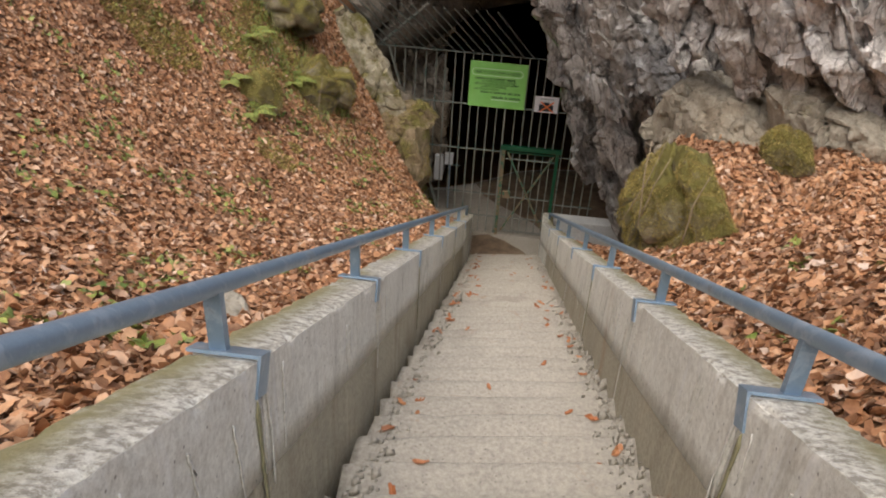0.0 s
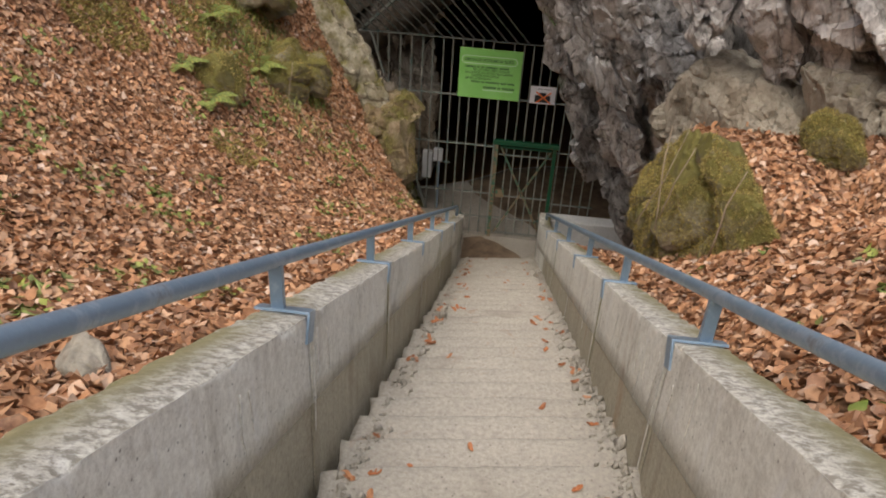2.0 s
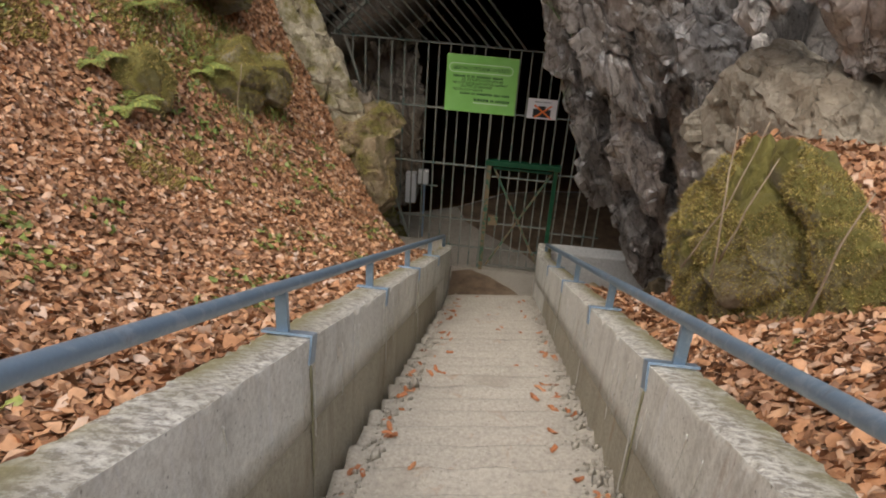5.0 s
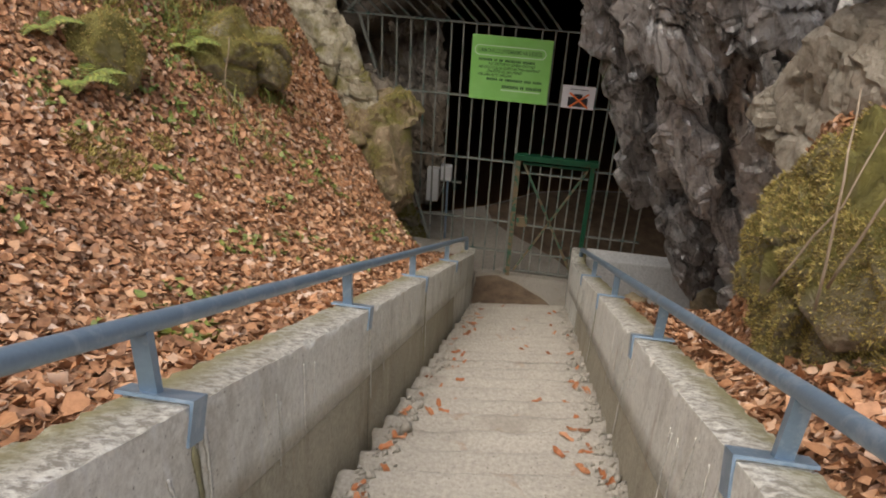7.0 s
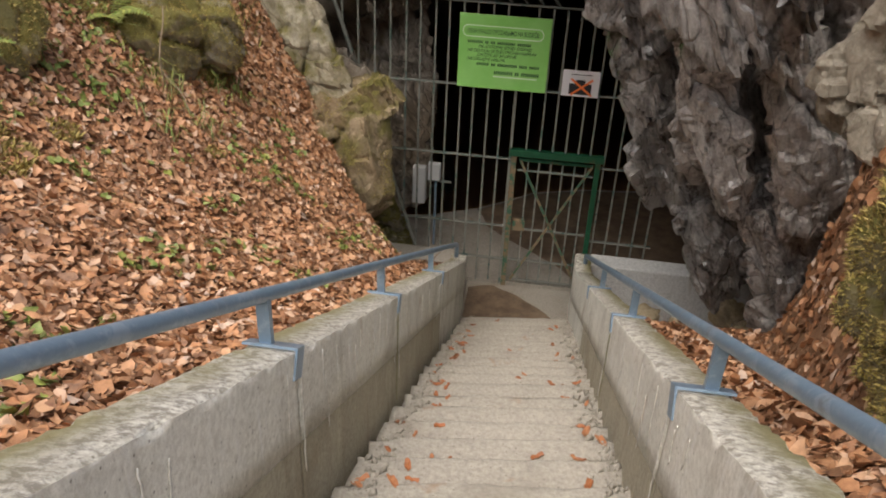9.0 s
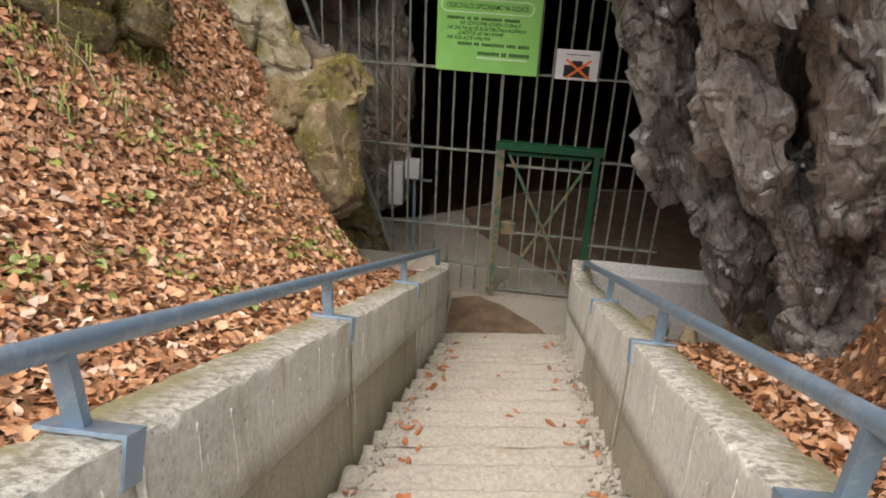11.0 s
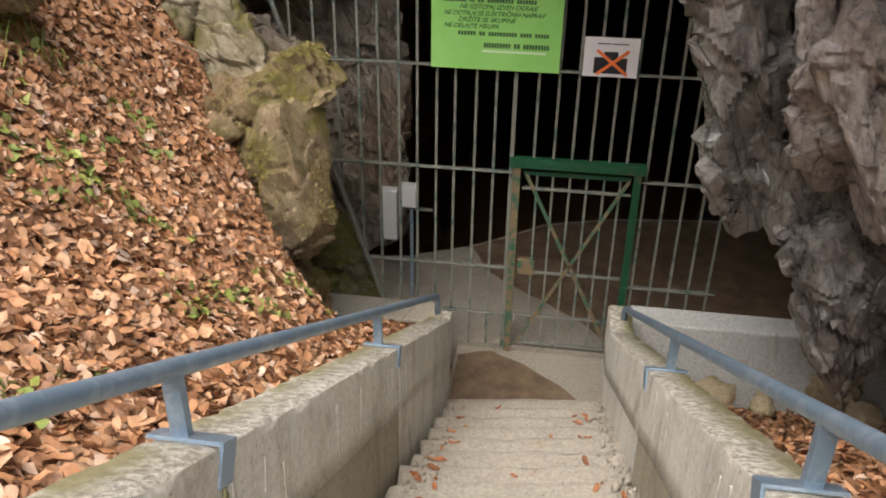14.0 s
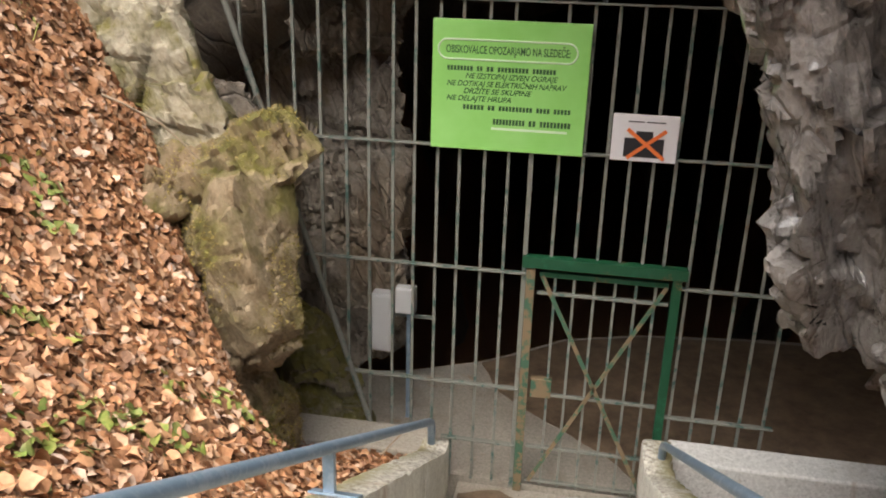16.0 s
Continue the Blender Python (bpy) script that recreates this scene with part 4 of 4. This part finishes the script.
lettering("NE DOTIKAJ SE ELEKTRI\u010cNIH NAPRAV", LEFTX + 0.10, LEFTX + 0.87, TOPZ - 0.415, 0.035, INK, board, 0.3)
lettering("DR\u017dITE SE SKUPINE", LEFTX + 0.21, LEFTX + 0.65, TOPZ - 0.462, 0.035, INK, board, 0.3)
lettering("NE DELAJTE HRUPA", LEFTX + 0.10, LEFTX + 0.52, TOPZ - 0.510, 0.035, INK, board, 0.3)


def word_bars(widths, x0, z, height):
    x = x0
    for w in widths:
        n = max(2, round(w / 0.022))
        bm = bmesh.new()
        for k in range(n):
            box(x + w * k / n, x + w * (k + 0.72) / n, FACE - 0.001, FACE + 0.001, z, z + height, 0, bm)
        on_board(bm, INK, "unread_word", board)
        x += w + 0.022


word_bars((0.17, 0.04, 0.05, 0.20, 0.15), LEFTX + 0.10, TOPZ - 0.318, 0.03)
word_bars((0.14, 0.05, 0.22, 0.09, 0.11), LEFTX + 0.21, TOPZ - 0.565, 0.03)
word_bars((0.21, 0.05, 0.20), LEFTX + 0.41, TOPZ - 0.655, 0.036)
on_board(box(LEFTX + 0.40, LEFTX + 0.89, FACE - 0.001, FACE + 0.001, TOPZ - 0.69, TOPZ - 0.675, 0), PALE_INK, "underline", board)
# crossed-out camera on the card
CFACE = GATE - 0.0635
bm = box(0.385, 0.632, CFACE - 0.001, CFACE + 0.001, 2.672, 2.795, 0)
box(0.455, 0.56, CFACE - 0.001, CFACE + 0.001, 2.795, 2.84, 0, bm)
on_board(bm, BLACK, "camera_picture", card)
bm = bar((0.41, CFACE - 0.0025, 2.665), (0.64, CFACE - 0.0025, 2.85), 0.024, 0.001)
bar((0.64, CFACE - 0.0035, 2.665), (0.40, CFACE - 0.0035, 2.85), 0.024, 0.001, bm)
on_board(bm, ORANGE, "red_cross", card)
for wx0, wx1 in ((0.40, 0.50), (0.515, 0.63)):
    on_board(box(wx0, wx1, CFACE - 0.001, CFACE + 0.001, 2.895, 2.903, 0), BLACK, "unread_word", card)

# low walls at the foot
low_r = tagged(part("wall_low_right", box(XR + 0.2, 3.2, 13.36, 13.64, -0.3, 0.655, 0.02), WHITE_WALL), "low smooth white-washed concrete wall under the gate", "wall", kind="structure")
low_l = tagged(part("wall_low_left", box(-2.3, XL - 0.16, 13.16, 13.48, -0.3, 0.60, 0.02), STEP_CONCRETE), "low concrete wall at the foot of the bank", "wall", kind="structure")

# ---------------------------------------------------------------- leaf litter
def leaf_carpet(name, xs, ys, zs, normals, sizes, rng, material_, label):
    """Thousands of small curled leaves; each is a pointed oval with a fold along its midrib."""
    n = len(xs)
    shape = np.array([(0.0, -0.5, 0.0), (0.22, -0.30, 0.05), (0.30, -0.02, 0.06), (0.19, 0.30, 0.05), (0.0, 0.55, 0.0), (-0.19, 0.30, 0.05), (-0.30, -0.02, 0.06), (-0.22, -0.30, 0.05), (0.0, 0.0, -0.03)])
    tri = np.array([(k, (k + 1) % 8, 8) for k in range(8)])
    a = rng.uniform(0, math.tau, n)
    tilt = rng.normal(0, 0.42, (n, 2))
    up = normals + np.stack([tilt[:, 0], tilt[:, 1], np.zeros(n)], 1)
    up /= np.linalg.norm(up, axis=1)[:, None]
    side = np.stack([np.cos(a), np.sin(a), np.zeros(n)], 1)
    side -= up * (side * up).sum(1)[:, None]
    side /= np.linalg.norm(side, axis=1)[:, None]
    fwd = np.cross(up, side)
    curl = rng.uniform(-2.2, 3.2, n)
    bend = rng.normal(0.1, 0.9, n)
    wide = rng.uniform(0.85, 1.45, n)
    shape = shape[None] * rng.uniform(0.6, 1.3, (n, 9, 1)) + rng.normal(0, 0.035, (n, 9, 3))
    loc = (shape[:, :, 0:1] * wide[:, None, None] * side[:, None, :] + shape[:, :, 1:2] * fwd[:, None, :]
           + (shape[:, :, 2:3] * curl[:, None, None] + 0.5 * bend[:, None, None] * shape[:, :, 1:2] ** 2) * up[:, None, :])
    v = np.stack([xs, ys, zs], 1)[:, None, :] + loc * sizes[:, None, None]
    f = tri[None] + (np.arange(n) * 9)[:, None, None]
    ob = from_arrays(name, v.reshape(-1, 3), f.reshape(-1, 3), material_, smooth=False)
    return tagged(ob, label, "leaves", kind="stuff")


def slope_normals(x, y):
    e = 0.04
    gx_ = (ground_height(x + e, y) - ground_height(x - e, y)) / (2 * e)
    gy_ = (ground_height(x, y + e) - ground_height(x, y - e)) / (2 * e)
    n = np.stack([-gx_, -gy_, np.ones_like(x)], 1)
    return n / np.linalg.norm(n, axis=1)[:, None]


rng = np.random.default_rng(5)


def scatter(area, count):
    x0, x1, y0, y1 = area
    x, y = rng.uniform(x0, x1, count), rng.uniform(y0, y1, count)
    return x, y


for nm, area, count, lab in (("leaf_litter", (-4.6, -0.78, 0.2, 13.2), 160000, "thick carpet of dry orange-brown beech leaves on the bank"),
                             ("leaf_litter", (-8.5, -4.6, 3.0, 13.5), 20000, "thick carpet of dry orange-brown beech leaves on the bank"),
                             ("leaf_litter", (0.90, 4.6, 0.5, 8.6), 84000, "dry orange-brown beech leaves on the bank by the boulder"),
                             ("leaf_litter", (0.90, 3.0, 8.6, 13.2), 14000, "damp brown leaves under the rock")):
    x, y = scatter(area, count)
    nrm = slope_normals(x, y)
    z = ground_height(x, y) + np.abs(rng.normal(0.014, 0.022, count))
    leaf_carpet(nm, x, y, z, nrm, rng.uniform(0.040, 0.078, count), rng, LEAVES, lab)


# ---------------------------------------------------------------- moss, plants and small things
MOSS = leaf_material("moss_blades", [(0.0, (0.07, 0.068, 0.016)), (0.35, (0.17, 0.16, 0.032)), (0.7, (0.44, 0.40, 0.08)), (1.0, (0.62, 0.54, 0.18))], 0.8)
SPRIG = leaf_material("fresh_green_leaf", [(0.0, (0.05, 0.12, 0.02)), (0.5, (0.13, 0.28, 0.045)), (1.0, (0.32, 0.42, 0.07))], 0.5)
TWIG, tt_, tb_ = material("dry_twig", 0.85)
tv_ = coords(tt_)
tt_.links.new(mix(tt_, noise_of(tt_, tv_, 40, 4, 0.6), (0.16, 0.11, 0.07), (0.42, 0.34, 0.24)), tb_.inputs["Base Color"])


def moss_coat(ob, count, tall, low=-0.2, seed=0, cover=0.0):
    """Short blades of moss over the upper sides of a stone."""
    r = np.random.default_rng(seed)
    me = ob.data
    nv, nf = len(me.vertices), len(me.polygons)
    co, nn, cc = np.empty(nv * 3), np.empty(nf * 3), np.empty(nf * 3)
    me.polygons.foreach_get("normal", nn)
    me.polygons.foreach_get("center", cc)
    area = np.empty(nf)
    me.polygons.foreach_get("area", area)
    nn, cc = nn.reshape(-1, 3), cc.reshape(-1, 3)
    keep = (nn[:, 2] > low) & (fbm(cc * 2.2, 3, seed + 4) > cover)
    w = area * keep
    pick = r.choice(nf, count, p=w / w.sum())
    p, n = cc[pick] + r.normal(0, 0.008, (count, 3)), nn[pick]
    d = n + r.normal(0, 0.6, (count, 3)) + np.array((0, 0, 0.1))
    d /= np.linalg.norm(d, axis=1)[:, None]
    side = np.cross(d, r.normal(size=(count, 3)))
    side /= np.linalg.norm(side, axis=1)[:, None]
    h = r.uniform(0.4, 1.0, count)[:, None] * tall
    v = np.stack([p - n * 0.006 - side * h * 0.28, p - n * 0.006 + side * h * 0.28, p + d * h], 1)
    me2 = from_arrays("moss", v.reshape(-1, 3), np.arange(count * 3).reshape(-1, 3), MOSS, ob, "short yellow-green moss", smooth=False)
    me2["kind"] = "stuff"
    return me2


moss_coat(boulder, 150000, 0.014, -0.6, 1, -0.16)
for k, ob in enumerate([o for o in scene.objects if o.name.startswith("mossy_stone")]):
    moss_coat(ob, 15000, 0.018, -0.4, 11 + k, -0.5)
for k, ob in enumerate([o for o in scene.objects if o.get("label", "").startswith(("mossy ochre", "mossy limestone ledge", "small mossy"))]):
    moss_coat(ob, 6000, 0.018, -0.1, 31 + k, 0.05)


def sprigs(name, places, size, label, per=9, seed=3):
    r = np.random.default_rng(seed)
    n = len(places) * per
    base = np.repeat(np.array(places), per, axis=0)
    x = base[:, 0] + r.normal(0, 0.045, n)
    y = base[:, 1] + r.normal(0, 0.045, n)
    z = ground_height(x, y) + r.uniform(0.02, 0.07, n)
    nrm = slope_normals(x, y)
    ob = leaf_carpet(name, x, y, z, nrm, r.uniform(0.8, 1.5, n) * size, r, SPRIG, label)
    ob["category"] = "plants"
    return ob


pr = np.random.default_rng(12)
clumps = [(pr.uniform(-4.3, -0.95), pr.uniform(1.0, 11.8)) for k in range(60)]
spots = [(pr.normal(clumps[k % 60][0], 0.12), pr.normal(clumps[k % 60][1], 0.16)) for k in range(300)]
spots = [(min(x, -0.9), y) for x, y in spots]
spots += [(pr.normal(-3.3, 0.5), pr.normal(10.5, 0.6)) for k in range(80)]
spots += [(pr.normal(-3.3, 0.35), pr.normal(5.2, 0.5)) for k in range(28)]
spots += [(pr.uniform(1.1, 2.6), pr.uniform(2.5, 5.4)) for k in range(12)]
sprigs("green_sprigs", spots, 0.05, "small fresh green herbs growing through the leaf litter")


def grass_tufts(name, places, label, per=26, length=0.22, seed=8):
    r = np.random.default_rng(seed)
    verts, faces = [], []
    for px_, py_ in places:
        for k in range(per):
            x, y = px_ + r.normal(0, 0.07), py_ + r.normal(0, 0.07)
            z = float(ground_height(np.array([x]), np.array([y]))[0])
            a, ln = r.uniform(0, math.tau), length * r.uniform(0.5, 1.2)
            out = np.array((math.cos(a), math.sin(a), 0.0)) * ln
            side = np.array((-math.sin(a), math.cos(a), 0.0)) * 0.004
            p0, p1, p2 = np.array((x, y, z)), np.array((x, y, z + ln * 0.7)) + out * 0.35, np.array((x, y, z + ln * 0.55)) + out * 0.95
            b = len(verts)
            verts += [p0 - side, p0 + side, p1 - side, p1 + side, p2]
            faces += [(b, b + 1, b + 3), (b, b + 3, b + 2), (b + 2, b + 3, b + 4)]
    return tagged(from_arrays(name, verts, faces, SPRIG, smooth=False), label, "grass", kind="stuff")


grass_tufts("grass_tufts", [(pr.normal(-3.4, 0.45), pr.normal(10.6, 0.45)) for k in range(26)] + [(pr.uniform(-4.2, -2.2), pr.uniform(9.5, 12.2)) for k in range(22)], "thin hanging grass and herbs among the mossy outcrops")


def moss_ground(name, area, count, tall, label, seed=21):
    r = np.random.default_rng(seed)
    x0, x1, y0, y1 = area
    x, y = r.uniform(x0, x1, count * 3), r.uniform(y0, y1, count * 3)
    fade = ease(x, x0, x0 + 0.5) * (1 - ease(x, x1 - 0.5, x1)) * ease(y, y0, y0 + 0.5) * (1 - ease(y, y1 - 0.5, y1))
    keep = fbm(np.stack([x, y, 0 * x], 1) * 1.5, 4, 60) + 0.35 * (fade - 0.75) > 0.05
    x, y = x[keep][:count], y[keep][:count]
    n = len(x)
    p = np.stack([x, y, ground_height(x, y) + r.uniform(0.0, 0.045, n)], 1)
    d = slope_normals(x, y) + r.normal(0, 0.5, (n, 3))
    d /= np.linalg.norm(d, axis=1)[:, None]
    side = np.cross(d, r.normal(size=(n, 3)))
    side /= np.linalg.norm(side, axis=1)[:, None]
    h = r.uniform(0.4, 1.0, n)[:, None] * tall
    v = np.stack([p - side * h * 0.22, p + side * h * 0.22, p + d * h], 1)
    ob = from_arrays(name, v.reshape(-1, 3), np.arange(n * 3).reshape(-1, 3), MOSS, smooth=False)
    return tagged(ob, label, "moss", kind="stuff")


moss_ground("moss_patches", (-4.4, -2.2, 8.0, 11.6), 46000, 0.05, "patches of green moss and short grass on the steep bank")


def fern(place, turn, size):
    root = tagged(empty("fern", place), "yellowish-green fern among mossy stones", "fern", group="ferns on the bank")
    r = np.random.default_rng(int(turn) + 5)
    for k in range(7):
        a = radians(turn + k * 51 + r.uniform(-12, 12))
        out = Vector((math.cos(a), math.sin(a), 0))
        side = Vector((-math.sin(a), math.cos(a), 0))
        ln = size * r.uniform(0.75, 1.1)
        bm = bmesh.new()
        line = [out * (ln * t * 0.9) + Vector((0, 0, ln * (0.75 * t - 0.65 * t * t))) for t in np.linspace(0, 1, 15)]
        tube(line, 0.0025, 5, bm)
        for i in range(2, 15):
            w = ln * 0.26 * math.sin(math.pi * min(1.0, (i + 1) / 16)) ** 0.8
            for sgn in (-1, 1):
                tip = line[i] + side * (sgn * w) + out * (w * 0.35) - Vector((0, 0, w * 0.15))
                q = [bm.verts.new(line[i] - out * 0.009), bm.verts.new(line[i] + out * 0.009), bm.verts.new(tip)]
                mid = bm.verts.new((line[i] + tip) / 2 + out * 0.016)
                bm.faces.new((q[0], q[1], mid))
                bm.faces.new((q[0], mid, q[2]))
        part("frond", bm, SPRIG, root)
    return root


for fx, fy, fs in ((-3.55, 10.25, 0.42), (-3.05, 10.35, 0.34), (-3.95, 10.9, 0.40), (-3.12, 8.78, 0.34), (-3.42, 8.95, 0.30)):
    fern((fx, fy, float(ground_height(np.array([fx]), np.array([fy]))[0]) + 0.06), fx * 100 % 90, fs)


def twig(points, radius, label):
    pts = [Vector(p) for p in points]
    line = []
    for a, b in zip(pts, pts[1:]):
        line += [a.lerp(b, t) for t in (0, 0.33, 0.66)]
    line.append(pts[-1])
    line = [p + Vector(noise.noise_vector(p * 6.0)) * 0.012 for p in line]
    radii = [radius * (1 - 0.55 * k / (len(line) - 1)) for k in range(len(line))]
    return tagged(part("twig", tube(line, radii, 7), TWIG, smooth=True), label, "twig")


twig([(0.99, 6.20, 4.95), (1.11, 6.12, 5.34), (1.25, 6.27, 5.72)], 0.005, "thin dry twig leaning on the mossy boulder")
twig([(1.11, 6.02, 5.10), (1.15, 5.95, 5.42), (1.24, 6.0, 5.66)], 0.006, "thin dry twig leaning on the mossy boulder")
twig([(1.11, 6.04, 5.00), (1.08, 6.10, 5.44), (1.13, 6.32, 5.66)], 0.006, "thin dry twig leaning on the mossy boulder")
twig([(1.36, 5.52, 5.16), (1.36, 5.45, 5.55), (1.44, 5.50, 5.78)], 0.007, "bent dry stalk beside the mossy boulder")
twig([(1.45, 5.10, 5.20), (1.75, 5.25, 5.33), (2.0, 5.30, 5.42)], 0.012, "fallen dry twig lying on the leaves")
twig([(-2.66, 10.30, 3.55), (-2.70, 10.32, 3.85), (-2.66, 10.42, 4.25)], 0.010, "bare sapling stem in front of mossy stone")
twig([(-2.70, 10.32, 3.8), (-2.55, 10.28, 3.66), (-2.45, 10.20, 3.52)], 0.007, "bare side shoot in front of mossy stone")
twig([(-2.3, 12.2, 3.15), (-2.05, 12.3, 3.0), (-1.8, 12.35, 2.75)], 0.007, "dry root hanging over the rock edge")
twig([(-1.1, 12.55, 0.86), (-0.95, 12.75, 0.84), (-0.85, 12.85, 0.95)], 0.009, "short dry stick behind the wall")


# single leaves and crumbs on the steps
def step_top(y, x=0.0):
    y = y - SKEW * x
    return RISE * (math.floor((FOOT - y) / RUN) + 1) if y < FOOT else 0.0


def single_leaf(seed, mat_):
    r = np.random.default_rng(seed)
    bm = bmesh.new()
    rim = []
    for k in range(12):
        a = k / 12 * math.tau
        rad = (0.5 + 0.12 * math.cos(2 * a)) * r.uniform(0.75, 1.1)
        rim.append(bm.verts.new((0.62 * rad * math.sin(a), rad * math.cos(a), r.uniform(0.02, 0.24))))
    mid = [bm.verts.new((0, yy, 0.0)) for yy in (-0.2, 0.2)]
    for k in range(12):
        a, b = rim[k], rim[(k + 1) % 12]
        m = mid[1] if (a.co.y + b.co.y) > 0 else mid[0]
        bm.faces.new((a, b, m))
    bm.faces.new((rim[3], mid[0], mid[1])) if rim[3].co.y < 0.2 else None
    bm.faces.new((rim[9], mid[1], mid[0])) if rim[9].co.y < 0.2 else None
    return part("fallen_leaf", bm, mat_)


LEAF_ONE, l1t, l1b = material("curled_dry_leaf", 0.6)
info = l1t.nodes.new("ShaderNodeObjectInfo")
l1t.links.new(mix(l1t, noise_of(l1t, coords(l1t), 3, 4, 0.6), ramp(l1t, info.outputs["Random"], (0.0, (0.18, 0.075, 0.03)), (0.5, (0.50, 0.17, 0.055)), (1.0, (0.58, 0.29, 0.14))), (0.24, 0.09, 0.035)), l1b.inputs["Base Color"])
lr = np.random.default_rng(44)
protos = [tagged(single_leaf(k, LEAF_ONE), "curled brown beech leaf lying on a step", "leaf", "fallen leaves on the steps") for k in range(3)]
for k in range(230):
    y = lr.uniform(6.0, 12.6) if k % 4 else lr.uniform(1.0, 6.0)
    edge = lr.uniform()
    x = XL + 0.13 + abs(lr.normal(0, 0.12)) if edge < 0.42 else (XR - 0.06 - abs(lr.normal(0, 0.12)) if edge < 0.85 else lr.uniform(-0.3, 0.5))
    s_ = lr.uniform(0.042, 0.08)
    m = pose(x, y, step_top(y, x) + 0.004, lr.uniform(-14, 14), lr.uniform(-14, 14), lr.uniform(0, 360)) @ Matrix.Diagonal((s_, s_, s_, 1))
    ob = protos[k % 3] if k < 3 else copy_thing(protos[k % 3], Matrix.Identity(4))
    ob.matrix_basis = m


def crumbs(name, count, label, seed=9):
    r = np.random.default_rng(seed)
    tet = np.array([(1, 0, -0.6), (-0.5, 0.87, -0.6), (-0.5, -0.87, -0.6), (0, 0, 0.8), (0.7, 0.6, 0.2)])
    tri = np.array([(0, 1, 4), (1, 3, 4), (3, 0, 4), (1, 2, 3), (2, 0, 3), (0, 2, 1)])
    y = r.uniform(0.4, 12.9, count)
    left = r.uniform(size=count) < 0.45
    x = np.where(left, XL + 0.11 + np.abs(r.normal(0, 0.05, count)), XR - 0.01 - np.abs(r.normal(0, 0.06, count)))
    z = np.array([step_top(v, w) for v, w in zip(y, x)])
    sz = 0.004 + r.exponential(0.006, count)
    v = tet[None] * sz[:, None, None] * r.uniform(0.6, 1.3, (count, 5, 3)) + np.stack([x, y, z + sz * 0.4], 1)[:, None, :]
    f = tri[None] + (np.arange(count) * 5)[:, None, None]
    return tagged(from_arrays(name, v.reshape(-1, 3), f.reshape(-1, 3), STEP_CONCRETE, smooth=False), label, "gravel", kind="stuff")


crumbs("grit", 5200, "broken concrete grit along the edges of the steps")

# white meter boxes on the rock behind the gate
ENAMEL, et_, eb_ = material("white_enamel", 0.35)
eb_.inputs["Base Color"].default_value = (0.62, 0.63, 0.64, 1)
cab = tagged(part("meter_box", box(-1.48, -1.31, 14.38, 14.50, 0.70, 1.22, 0.01), ENAMEL), "tall white metal box fixed to the cave rock", "electric box")
part("door", box(-1.465, -1.325, 14.372, 14.379, 0.72, 1.20, 0.003), ENAMEL, cab)
sw = tagged(part("switch_box", box(-1.285, -1.12, 14.40, 14.50, 1.05, 1.28, 0.01), ENAMEL), "small white electric switch box in the cave", "electric box")
part("lid", box(-1.275, -1.13, 14.392, 14.399, 1.06, 1.27, 0.003), ENAMEL, sw)
part("stand", bar((-1.18, 14.46, 0.05), (-1.18, 14.46, 1.05), 0.03, 0.03), STEEL, sw)
bracket = part("bracket", bar((-1.5, 14.5, 1.0), (-0.98, 14.5, 1.0), 0.03, 0.02), BARS, cab)
